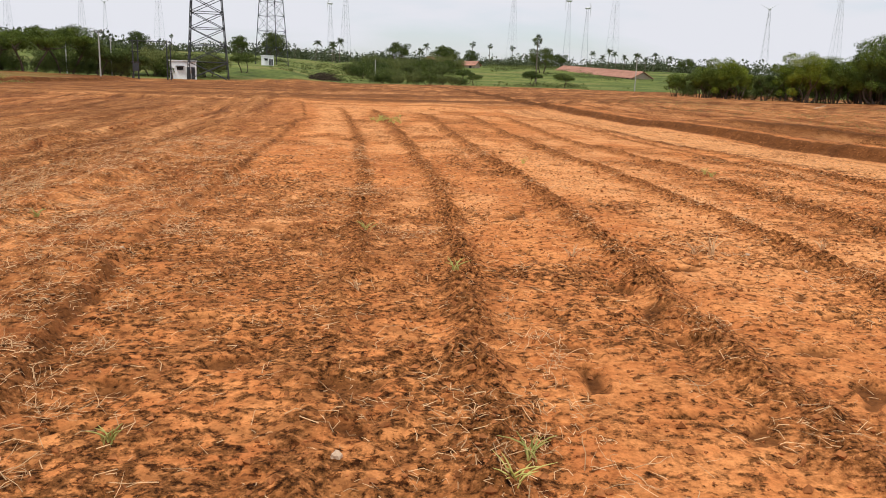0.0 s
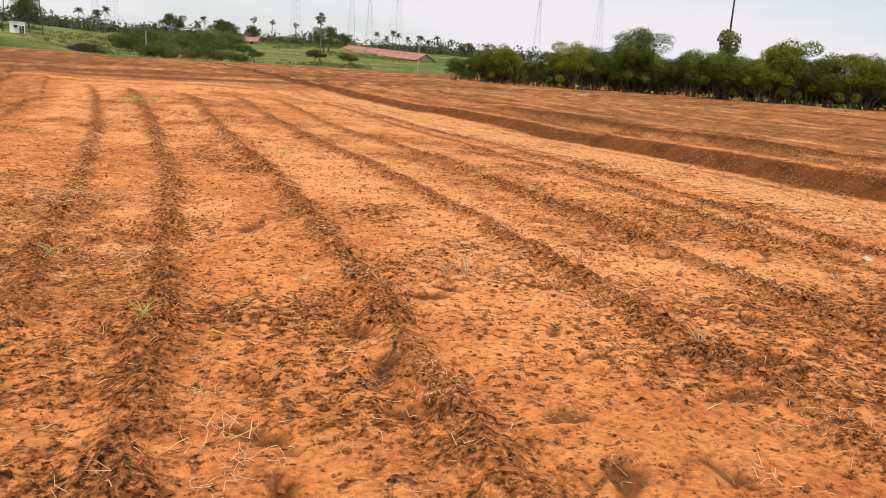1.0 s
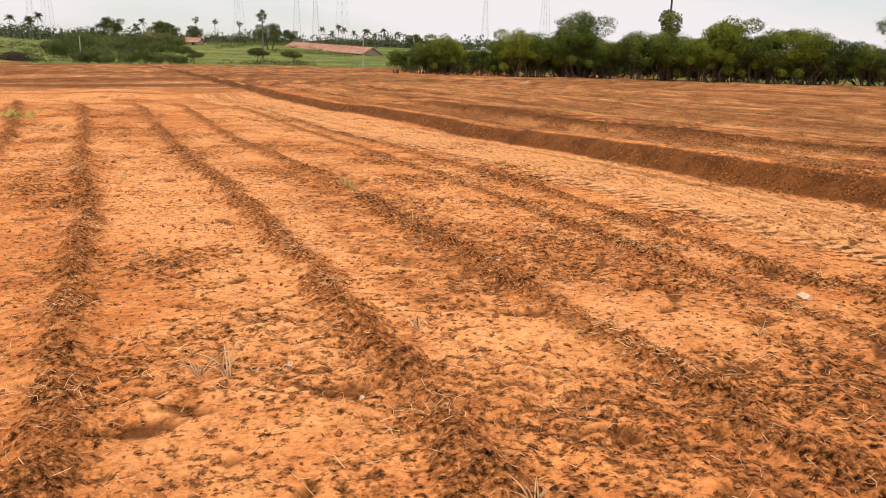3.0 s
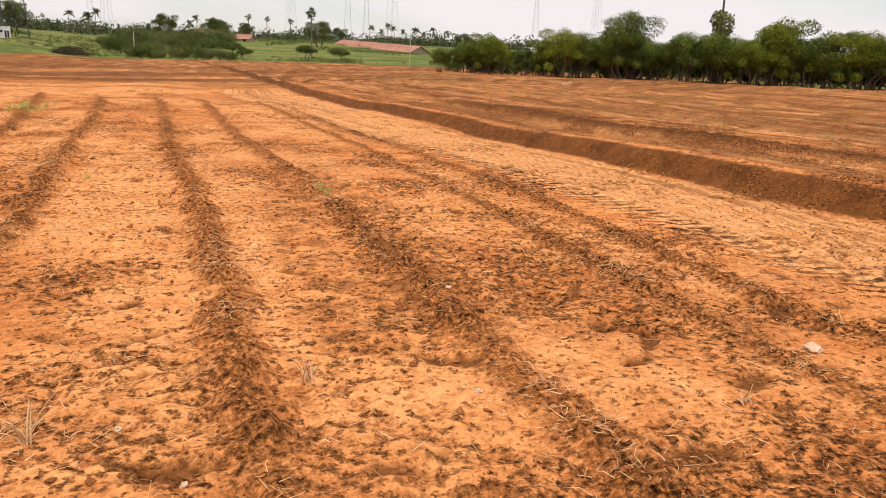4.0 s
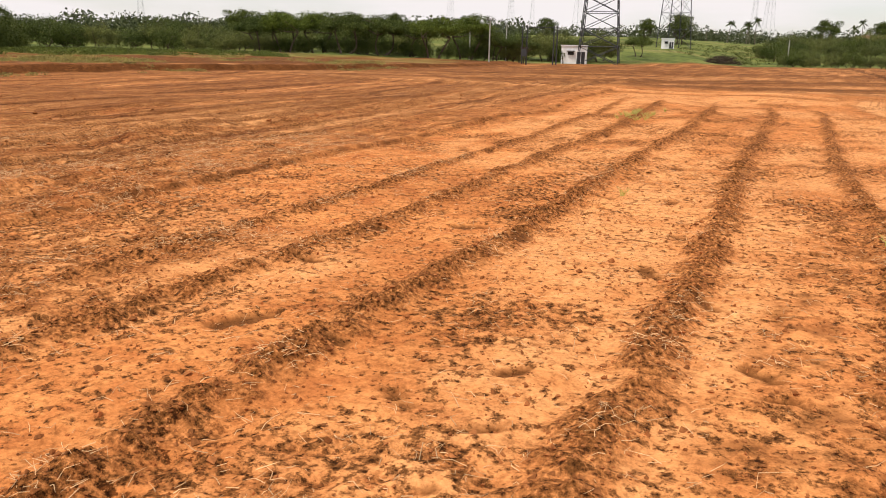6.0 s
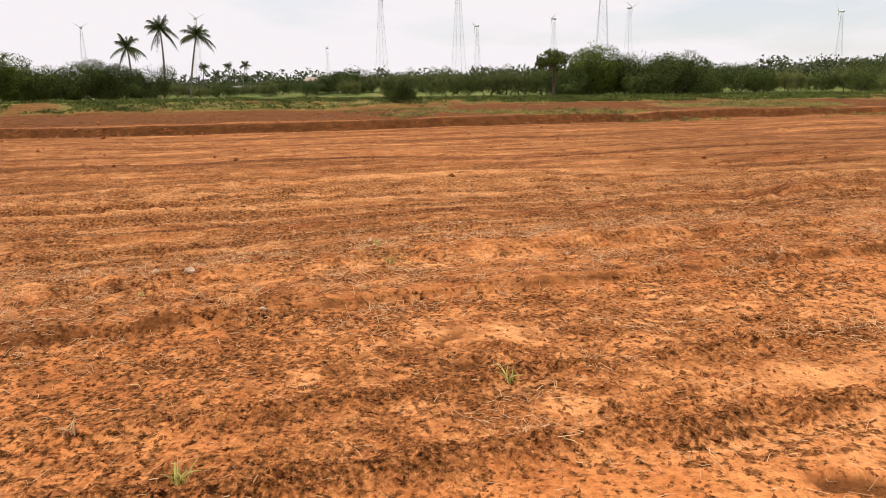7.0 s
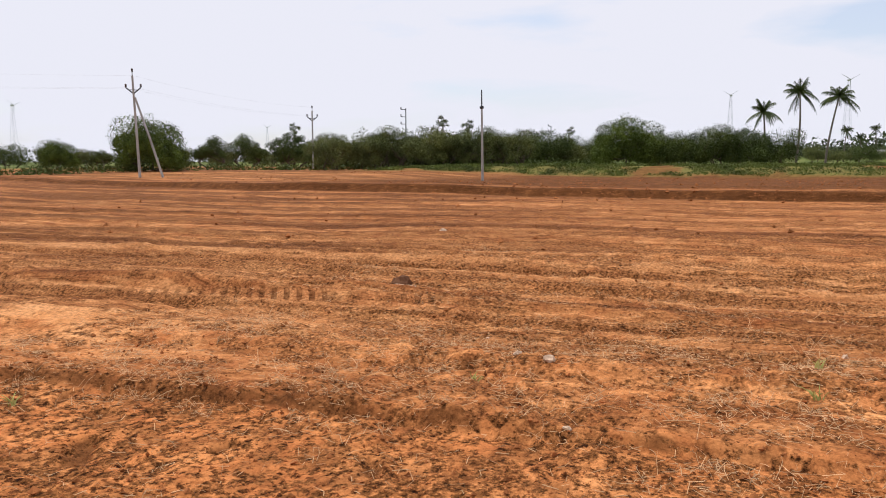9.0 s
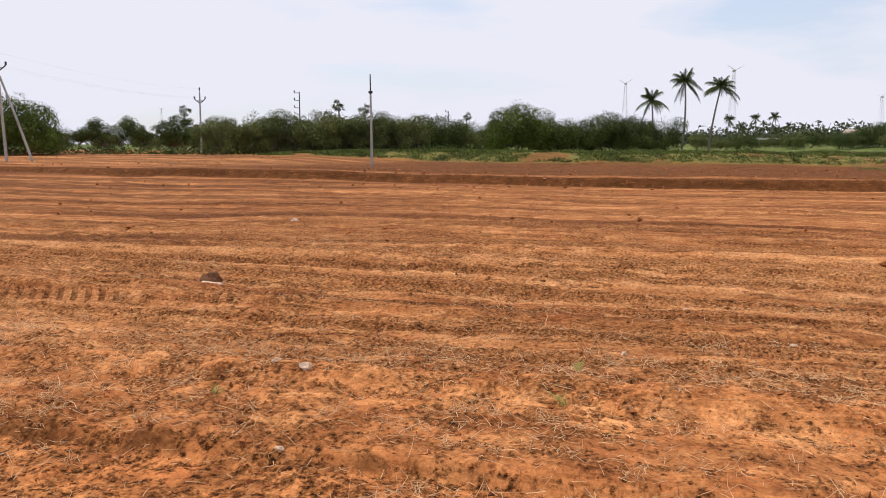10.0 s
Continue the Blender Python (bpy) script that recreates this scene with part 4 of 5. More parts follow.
def coconut(at, seed, high, lean):
    rng = np.random.default_rng(seed)
    root = thing("coconut_palm", at, "coconut palm with a slim leaning trunk and drooping fronds", "palm", "coconut palms")
    t = np.linspace(0, 1, 9)
    pts = np.stack([lean * t ** 1.7, 0.3 * np.sin(t * 3), t * high], 1)
    part("trunk", tube(pts, 0.20 - 0.09 * t, 8), M_PALMBARK, root)
    for k in range(22):
        a, up = 6.28 * k / 22 + rng.normal() * 0.4, 1.45 - 1.9 * (k * 7 % 22) / 22 + rng.normal() * 0.3
        n = 9
        s = np.linspace(0, 1, n)
        length = 2.3 + 1.1 * rng.random()
        out = length * (s - 0.10 * s ** 2) * max(0.45, math.cos(up))
        rise = length * (math.sin(up) * s * 1.1 - 0.42 * s ** 2.2)
        mid = pts[-1] + np.stack([np.cos(a) * out, np.sin(a) * out, rise], 1)
        pieces = [tube(mid, 0.035 - 0.03 * s, 4)]
        side = np.array([-math.sin(a), math.cos(a), 0])
        for j in range(1, n):
            w = 0.62 * math.sin(0.35 + 2.5 * s[j])
            for sg in (-1, 1):
                for e in (0, 0.33, 0.66):
                    p = mid[j] * (1 - e) + mid[j - 1] * e
                    q = p + side * sg * w * (0.5 + 0.5 * rng.random()) + (mid[j] - mid[j - 1]) * 0.9 - (0, 0, 0.75 * w + 0.35 * rng.random())
                    g = (mid[j] - mid[j - 1]) * 0.17
                    pieces.append((np.array([p - g, p + g, q + g * 0.3, q - g * 0.3]), [(0, 1, 2, 3)]))
        part("frond", pieces, M_PALM, root)
    return root


def palmyra(at, seed, high):
    rng = np.random.default_rng(seed)
    root = thing("palmyra_palm", at, "palmyra palm with a straight dark trunk and round fan-leaf head", "palm", "palmyra palms")
    part("trunk", tube([(0, 0, -0.2), (0.03, 0, high * 0.5), (0, 0.05, high)], [0.26, 0.17, 0.15], 8), M_PALMBARK, root)
    fans = []
    for k in range(23):
        d = rng.normal(size=3)
        d /= np.linalg.norm(d)
        d[2] = d[2] * 1.1 + 0.1
        c = np.array([0, 0, high + 0.1]) + d * (0.25 + 0.95 * rng.random())
        u = np.cross(d, (0, 0, 1.0))
        u /= np.linalg.norm(u) + 1e-6
        w = np.cross(u, d)
        w /= np.linalg.norm(w)
        fans.append(beam((0, 0, high), c, 0.025))
        roll = rng.random() * 3.14
        u, w = u * math.cos(roll) + w * math.sin(roll), w * math.cos(roll) - u * math.sin(roll)
        for j in range(7):
            a = -1.4 + 2.8 * j / 6
            tip = c + (d * math.cos(a) + u * math.sin(a)) * 0.95 + w * rng.normal() * 0.08
            o = (u * math.cos(a) - d * math.sin(a)) * 0.09
            fans.append((np.array([c, c * 0.5 + tip * 0.5 - o, tip, c * 0.5 + tip * 0.5 + o]), [(0, 1, 2, 3)]))
    part("crown", fans, M_PALM, root)
    return root


def at_ground(x, y, dz=-0.05):
    return (x, y, height(x, y) + dz)


coco = [coconut(at_ground(-136, -10.4), 1, 8.4, 0.5), coconut(at_ground(-136.6, -5.3), 2, 11.3, -0.6), coconut(at_ground(-138.9, -1.2), 3, 10.6, 1.6)]
coco[2].rotation_euler = (0, 0, radians(75))
for k, (x, y, s) in enumerate([(-187, 2, 0.62), (-192, 5, 0.55), (-197, 8, 0.62), (-207, 12, 0.5), (-188, -1, 0.6), (-47.1, 301, 0.62), (-41.5, 306, 0.68), (-38.1, 302, 0.7), (-39.5, 299, 0.64),
                               (-8, 310, 0.6), (-6, 314, 0.62), (60, 327, 0.62), (64, 322, 0.6), (67, 326, 0.66), (70, 325, 0.62), (73, 324, 0.64), (77, 319, 0.55), (80, 330, 0.6), (83, 328, 0.58), (88, 335, 0.6), (94, 334, 0.55)]):
    c = copy_thing(coco[k % 3], pose(*at_ground(x, y), 0, 0, 67 * k))
    c.scale = (s, s, s)
palmyra_a = palmyra(at_ground(25.5, 217), 5, 11.0)
for k, (x, y, s) in enumerate([(-112.7, -88.8, 0.62), (-102.5, -51.2, 0.60), (-108.8, -50.2, 0.57), (-115.3, -35.7, 0.45), (-105.7, -96.5, 0.38),
                               (15, 400, 0.9), (24, 410, 0.9), (35, 405, 0.85), (-60, 330, 0.5), (-100, 300, 0.5), (-130, 260, 0.5)]):
    c = copy_thing(palmyra_a, pose(*at_ground(x, y), 0, 0, 83 * k))
    c.scale = (s * 1.15, s * 1.15, s)


def far_woods():
    rng = np.random.default_rng(77)
    n = 3400
    a = np.where(np.arange(n) > 2100, radians(-75) + radians(330) * rng.random(n), radians(55) + radians(160) * rng.random(n))
    d = np.where((a > radians(55)) & (a < radians(112)), 335, 235) + 430 * rng.random(n) ** 1.3
    x, y = 2 + np.cos(a) * d, 5 + np.sin(a) * d
    keep = ~((x > 20) & (x < 95) & (y > 215) & (y < 310))
    x, y = x[keep], y[keep]
    n = len(x)
    h, w = 2.8 + 3.6 * rng.random(n) ** 2.5, 6 + 7 * rng.random(n)
    z = land(x, y)[0]
    blobs = np.concatenate([np.stack(k, 1) for k in ((x, y, z + h * 0.5, w * 0.5, w * 0.5, h * 0.5), (x + w * 0.25, y, z + h * 0.7, w * 0.3, w * 0.3, h * 0.38),
                                                     (x - w * 0.3, y + w * 0.1, z + h * 0.45, w * 0.3, w * 0.3, h * 0.42))])
    tagged(new("far_woods", mesh_of("far_woods", *leaf_cloud(rng, blobs, n * 72, 0.62, 1.5, 0.66), M_HAZELEAF)), "distant belts of dark green scrub and trees", "trees", kind="stuff")


far_woods()


# ---- wind turbines, poles and buildings ----
def turbine(at, high, foot, turn, label, steel=None, r=1.0, bay=1.0, laced=False):
    """A lattice-tower wind turbine with braced legs, nacelle and three blades at rest."""
    root = thing("wind_turbine", at, label, "wind turbine", "wind turbines", turn)
    top = foot * 0.2
    levels = [0]
    while levels[-1] < high - 2:
        levels.append(min(high, levels[-1] + bay * (foot + (top - foot) * levels[-1] / high) + 0.6))
    half = lambda z: (foot + (top - foot) * z / high) / 2
    corner = lambda k, z: np.array([half(z) * (1, 1, -1, -1)[k % 4], half(z) * (1, -1, -1, 1)[k % 4], z])
    for k in range(4):
        if laced:
            off = np.array([(0.32, 0, 0), (0, 0.32, 0)][k % 2]) * (-1, -1, 1) * np.sign(corner(k, 0))
            zs = np.linspace(0, high, 60)
            rails = [beam(corner(k, 0) - (0, 0, 0.4) + o, corner(k, high) + o * 0.4, 0.055 * r) for o in (np.zeros(3), off)]
            lace = [beam(corner(k, a) + off * (i % 2) * (1 - 0.6 * a / high), corner(k, b) + off * ((i + 1) % 2) * (1 - 0.6 * b / high), 0.028 * r) for i, (a, b) in enumerate(zip(zs, zs[1:]))]
            part("leg", rails + lace, steel or M_STEEL, root)
        else:
            part("leg", [beam(corner(k, 0) - (0, 0, 0.4), corner(k, high), 0.13 * r)], steel or M_STEEL, root)
    brace = []
    for z0, z1 in zip(levels, levels[1:]):
        for k in range(4):
            brace += [beam(corner(k, z0), corner(k + 1, z1), 0.05 * r), beam(corner(k + 1, z0), corner(k, z1), 0.05 * r), beam(corner(k, z1), corner(k + 1, z1), 0.05 * r)]
    part("lattice_brace", brace, steel or M_STEEL, root)
    part("nacelle", tube([(-1.6, 0, high + 0.8), (-1.2, 0, high + 0.8), (1.5, 0, high + 0.8), (2.2, 0, high + 0.8)], [0.5, 0.9, 0.8, 0.4], 8), M_BLADE, root)
    for k in range(3):
        a = 2.09 * k + 0.5
        d = np.array([0, math.cos(a), math.sin(a)])
        p = np.array([2.3, 0, high + 0.8])
        part("blade", tube([p, p + d * 1.4, p + d * 3.6, p + d * 6.2], [0.13, 0.22, 0.15, 0.04], 5), M_BLADE, root)
    return root


turbine(at_ground(-42.5, 147.5), 44, 7.2, 14, "tall grey lattice wind turbine tower beside a white cabin", r=1.2, bay=0.36, laced=True)
turbine(at_ground(-45, 214), 44, 6.4, 40, "grey lattice wind turbine tower beside a small white cabin", M_STEEL, 0.9, 0.6)
# haze is built in: paler steel and thinner members than the near towers
far_tower = turbine(at_ground(-520.6, -16), 43.5, 5.5, 20, "distant lattice wind turbine with blades at rest", M_HAZESTEEL, 0.42)
for k, (x, y) in enumerate([(-593, -94), (-777, -696), (-363, -577), (-404, 79), (-347, 104), (-585, 185), (-526, 223), (-284, 144), (-454, 243), (-276, 518), (-279, 674), (-172, 494),
                            (-85, 615), (-56, 468), (41, 478), (102, 580), (84, 400), (213, 534), (200, 412), (81, 528), (-466, 408), (-242, 547), (-871, 103)]):
    copy_thing(far_tower, pose(*at_ground(x, y), 0, 0, 47 * k))


def insulator(p):
    x, y, z = p
    return tube([(x, y, z - 0.02), (x, y, z), (x, y, z + 0.08), (x, y, z + 0.1), (x, y, z + 0.2), (x, y, z + 0.26)], [0.02, 0.08, 0.09, 0.06, 0.09, 0.03], 6)


def pole(at, high, label, head="", lean=(0, 0), turn=0, mat=None, r=0.11, group="utility poles"):
    """A utility pole. head: 'v' a V-shaped cross-arm with three insulators, 'side' three brackets, 'bar' a cross bar, 'rod' a metal top."""
    root = thing("utility_pole", at, label, "utility pole", group, turn)
    tip = np.array([lean[0], lean[1], high])
    part("post", tube([(0, 0, -0.4), tip * 0.5, tip], [r * 1.1, r * 0.9, r * 0.7], 8), mat or M_CONC, root)
    if head == "v":
        c = tip * 0.83
        for sg in (-1, 1):
            part("cross_arm", beam(c, c + (0, sg * 0.58, 0.48), 0.05), M_BLACKSTEEL, root)
        part("tie_bar", beam(c + (0, -0.36, 0.30), c + (0, 0.36, 0.30), 0.03), M_BLACKSTEEL, root)
        part("top_rod", beam(tip, tip + (0, 0, 0.35), 0.03), M_BLACKSTEEL, root)
        for p in (c + (0, 0.58, 0.52), c + (0, -0.58, 0.52), tip + (0, 0, 0.35)):
            part("insulator", insulator(p), M_CERAMIC, root)
    elif head == "side":
        for z in (0.98, 0.86, 0.74):
            p = tip * z
            part("bracket", beam(p, p + (0, -0.75, 0), 0.04), M_BLACKSTEEL, root)
            part("insulator", insulator(p + (0, -0.72, 0.05)), M_CERAMIC, root)
    elif head == "bar":
        part("cross_arm", beam(tip * 0.97 - (0, 0.7, 0), tip * 0.97 + (0, 0.7, 0), 0.05), M_BLACKSTEEL, root)
        for sg in (-0.6, 0, 0.6):
            part("insulator", insulator(tip * 0.97 + (0, sg, 0.06)), M_CERAMIC, root)
    elif head == "rod":
        part("top_rod", tube([tip, tip + (0, 0, 0.02), tip * 1.24, tip * 1.25], [0.06, 0.055, 0.045, 0.02], 8), M_BLACKSTEEL, root)
        part("clamp", tube([tip * 0.99, tip, tip * 1.025, tip * 1.03], [0.06, 0.16, 0.16, 0.06], 8), M_BLACKSTEEL, root)
    return root


pole(at_ground(-50.5, -18.25), 5.35, "pale lone pole with a thin dark top rod and black clamp", "rod", (0.15, 0), r=0.10)
big_pole = pole(at_ground(-42, -45.3), 8.2, "concrete power pole with V cross-arm and leaning stay", "v", (0, -0.25), turn=38)
part("stay", tube([(0.4, 2.0, -0.4), (0.2, 0.95, 3.2), (0.05, -0.1, 6.5)], [0.10, 0.09, 0.075], 8), M_CONC, big_pole)
pole(at_ground(-71.3, -51), 6.8, "concrete power pole with V cross-arm on the sandy bank", "v", turn=40)
pole(at_ground(-87, -48), 7.9, "dark steel power pole with three side brackets", "side", turn=60, mat=M_BLACKSTEEL, r=0.09)
pole(at_ground(-122.6, -41.8), 6.7, "dark steel power pole with three side brackets", "side", turn=75, mat=M_BLACKSTEEL, r=0.09)
pole(at_ground(-45.9, 108.9), 6.0, "white concrete pole with a small cross bar at the field end", "bar", turn=65, r=0.10)
pole(at_ground(-63, 136), 6.3, "grey power pole with cross bar before the trees", "bar", turn=65)
pole(at_ground(-53, 130), 6.0, "grey concrete pole before the trees", turn=65)
pole(at_ground(-17, 207), 5.4, "plain grey post beside the scrub", r=0.13)
pole(at_ground(43, 178), 7.0, "plain grey pole in the meadow")
vine = pole(at_ground(52.5, 76.7), 10.5, "dark pole overgrown with grey-green creeper in the hedge", mat=M_BLACKSTEEL, r=0.13)
part("creeper", leaf_cloud(np.random.default_rng(5), [(0, 0, 3.2, 0.9, 0.9, 3.2), (0.2, 0, 5.8, 1.1, 1.1, 1.4), (-0.3, 0.3, 6.4, 0.8, 0.8, 0.9), (0.1, 0.1, 1.5, 1.1, 1.1, 1.6)], 3600, 0.14), M_LEAFG, vine)


def transformer_frame():
    root = thing("transformer_frame", at_ground(-43, 121), "steel H-frame with cross bars and a pole transformer", "transformer", turn=15)
    for x in (-2.9, -2.2, 1.9, 2.4):
        part("post", tube([(x, 0, -0.3), (x, 0, 5.9)], [0.12, 0.09], 6), M_BLACKSTEEL, root)
    for z in (5.7, 4.2, 2.6):
        part("cross_bar", beam((-3.2, 0.1, z), (2.7, 0.1, z) if z > 5 else (-1.9, 0.1, z), 0.06), M_BLACKSTEEL, root)
    part("tank", box(-2.5, -0.3, 1.9, 0.8, 0.7, 1.1), M_STEEL, root)
    for x in (-2.8, -2.5, -2.2):
        part("insulator", insulator((x, -0.3, 2.47)), M_CERAMIC, root)


transformer_frame()


def wires():
    rng = np.random.default_rng(4)
    a, b, c = np.array([-42, -45.6, height(-42, -45) + 7.2]), np.array([-71.3, -51, height(-71, -51) + 6.2]), np.array([-2, -70, height(-42, -44) + 7.0])
    for p, q in ((a, b), (a, c)):
        for off in (-0.55, 0.0, 0.55):
            t = np.linspace(0, 1, 15)[:, None]
            o = np.array([off * 0.3, off, 1.0 if off == 0 else 0.0])
            pts = p + o + (q - p) * t - np.array([0, 0, 0.45]) * (4 * t * (1 - t))
            tagged(new("power_cable", mesh_of("power_cable", *tube(pts, 0.003, 4), M_WIRE)), "thin slack overhead power cable between the poles", "cable", "overhead cables")


wires()


def cabin(at, turn, w, d, h, label):
    """A small white plastered cabin with a flat roof slab, dark louvre, doors and a canopy."""
    root = thing("cabin", at, label, "cabin", "white cabins", turn)
    part("wall", [box(0, -d / 2 + 0.1, h / 2, w, 0.2, h), box(0, d / 2 - 0.1, h / 2, w, 0.2, h), box(-w / 2 + 0.1, 0, h / 2, 0.2, d - 0.4, h), box(w / 2 - 0.1, 0, h / 2, 0.2, d - 0.4, h)], M_WHITE, root)
    part("roof", box(0, 0, h + 0.08, w + 0.3, d + 0.3, 0.16), M_WHITE, root)
    part("canopy", box(-w * 0.12, -d / 2 - 0.25, h * 0.72, w * 0.32, 0.6, 0.12), M_DARK, root, "dark window canopy")
    part("window", box(-w * 0.12, -d / 2 - 0.02, h * 0.6, w * 0.24, 0.05, h * 0.18), M_DARK, root)
    for k in range(2):
        leaf = part("door", box(w * (0.2 + 0.17 * k), -d / 2 - 0.025, h * 0.36, w * 0.14, 0.06, h * 0.66), M_STEEL, root)
        part("handle", box(w * (0.25 + 0.09 * k), -d / 2 - 0.07, h * 0.34, 0.05, 0.05, 0.3), M_DARK, leaf)
    return root


cabin(at_ground(-46.5, 145.6), 17, 4.5, 3.6, 3.2, "small white plastered cabin with dark canopy below the tower")
cabin(at_ground(-44, 204), 14, 3.0, 2.8, 2.3, "small white cabin far across the meadow")
tree_model("sapling", 51, 2.4, 1.2, 0.9, 1, 260, 0.16, M_LEAFD, at_ground(-47.9, 143.3), "thin dark sapling against the white cabin wall", gaps=1)


def gable(at, turn, l, w, h, rise, label, roofs, name="farm_building"):
    root = thing(name, at, label, "building", "", turn)
    part("wall", [box(0, -w / 2, h / 2, l, 0.3, h), box(0, w / 2, h / 2, l, 0.3, h), box(-l / 2, 0, h / 2, 0.3, w - 0.3, h), box(l / 2, 0, h / 2, 0.3, w - 0.3, h)], M_WALLTAN, root)
    o = 0.6
    for sg in (-1, 1):
        v = np.array([(-l / 2 - o, sg * (w / 2 + o), h - 0.3), (l / 2 + o, sg * (w / 2 + o), h - 0.3), (l / 2 + o, 0, h + rise), (-l / 2 - o, 0, h + rise)])
        v = np.concatenate([v, v + (0, 0, 0.18)])
        part("roof", (v, [(0, 3, 2, 1), (4, 5, 6, 7), (0, 1, 5, 4), (1, 2, 6, 5), (2, 3, 7, 6), (3, 0, 4, 7)]), roofs, root)
    for sg in (-1, 1):
        bm = bmesh.new()
        ring = [[bm.verts.new((sg * l / 2 + e, yy, zz)) for yy, zz in ((-w / 2, h), (w / 2, h), (0, h + rise * 0.9))] for e in (-0.15, 0.15)]
        bm.faces.new(ring[0]), bm.faces.new(ring[1][::-1])
        for i in range(3):
            j = (i + 1) % 3
            bm.faces.new((ring[0][j], ring[0][i], ring[1][i], ring[1][j]))
        part("gable_end", bm, M_WALLTAN, root)
    n = max(2, int(l / 4))
    for k in range(n):
        x = -l / 2 + (k + 0.5) * l / n
        win = part("window", box(x, -w / 2 - 0.16, h * 0.55, 1.0, 0.06, 1.1), M_DARK, root)
        part("window_sill", box(x, -w / 2 - 0.22, h * 0.55 - 0.6, 1.2, 0.16, 0.08), M_WALLTAN, win)
    return root


long_barn = gable(at_ground(53.5, 271, -1.6), -61, 40, 8, 1.5, 1.8, "long low farm building with red clay tiled roof", M_ROOFTILE)
long_barn.rotation_euler[1] = radians(2.6)                 # it steps down with the slope
gable(at_ground(-2, 308, -1.0), -20, 7, 5, 2.2, 1.3, "small house with red clay tiled roof among trees", M_ROOFTILE)
gable(at_ground(10, 292, -1.0), -25, 6, 5, 2.0, 1.2, "small house with red clay tiled roof by the meadow", M_ROOFTILE)
gable(at_ground(-203, 8, -1.0), 80, 5, 4, 1.7, 0.6, "low pale shed beyond the palms", M_CONC)
gable(at_ground(-238, 30, 0), 70, 6, 5, 2.2, 0.8, "low pale shed among far trees", M_WALLTAN)


def brush_heap():
    rng = np.random.default_rng(9)
    pieces = []
    for k in range(900):
        a, r = rng.random() * 6.28, rng.random() ** 0.6
        p = np.array([math.cos(a) * r * 3.8, math.sin(a) * r * 2.4, 0])
        p[2] = 1.7 * (1 - r ** 2) * rng.random() ** 0.5
        q = p + rng.normal(size=3) * (0.6, 0.6, 0.25)
        pieces.append(tube([p, (p + q) / 2 + rng.normal(size=3) * 0.08, q], [0.035, 0.03, 0.012], 4))
    ob = new("brush_heap", mesh_of("brush_heap", *joined(pieces), M_HEAP))
    ob.location = at_ground(-25.5, 173)
    tagged(ob, "dark heap of dead cut brush at the field edge", "brush heap", kind="stuff")


brush_heap()


# ---- loose things on the soil ----
def scatter(rng, count, accept, area):
    """Plan points in area (x0, x1, y0, y1), kept where accept(x, y, loose) beats chance."""
    x, y = area[0] + (area[1] - area[0]) * rng.random(count), area[2] + (area[3] - area[2]) * rng.random(count)
    z, loose = land(x, y)[:2]
    keep = rng.random(count) < accept(x, y, loose)
    return x[keep], y[keep], z[keep]


def near(x, y):
    """Thins out with the distance from the walked stretch."""
    return np.clip(1.15 - np.hypot(x - 2.5, y - 7) / 13, 0.03, 1)


OCT_V = np.array([(1, 0, 0), (0, 1, 0), (-1, 0, 0), (0, -1, 0), (0, 0, 1), (0, 0, -1)], float)
OCT_F = np.array([(0, 1, 4), (1, 2, 4), (2, 3, 4), (3, 0, 4), (1, 0, 5), (2, 1, 5), (3, 2, 5), (0, 3, 5)])


def clods():
    rng = np.random.default_rng(21)
    x, y, z = scatter(rng, 330000, lambda x, y, l: (0.10 + 0.75 * l) * near(x, y), (-9, 11, 1.8, 16))
    n, k = len(x), len(OCT_V)
    s = 0.0035 + 0.009 * rng.random(n) ** 2 + 0.016 * (rng.random(n) < 0.12) * rng.random(n) ** 1.5
    a = rng.random(n) * 6.28
    ca, sa = np.cos(a)[:, None], np.sin(a)[:, None]
    v = OCT_V[None] * (0.6 + 0.8 * rng.random((n, k, 1))) + 0.25 * rng.normal(size=(n, k, 3))
    v = np.stack([v[..., 0] * ca - v[..., 1] * sa, v[..., 0] * sa + v[..., 1] * ca, v[..., 2] * 0.75], -1) * s[:, None, None]
    v = v + np.stack([x, y, z + s * 0.3], 1)[:, None]
    f = OCT_F[None] + (np.arange(n) * k)[:, None, None]
    tagged(new("soil_clods", mesh_of("soil_clods", v.reshape(-1, 3), f.reshape(-1, 3), M_CLOD)), "scattered crumbs and clods of red soil", "soil clods", kind="stuff")


clods()


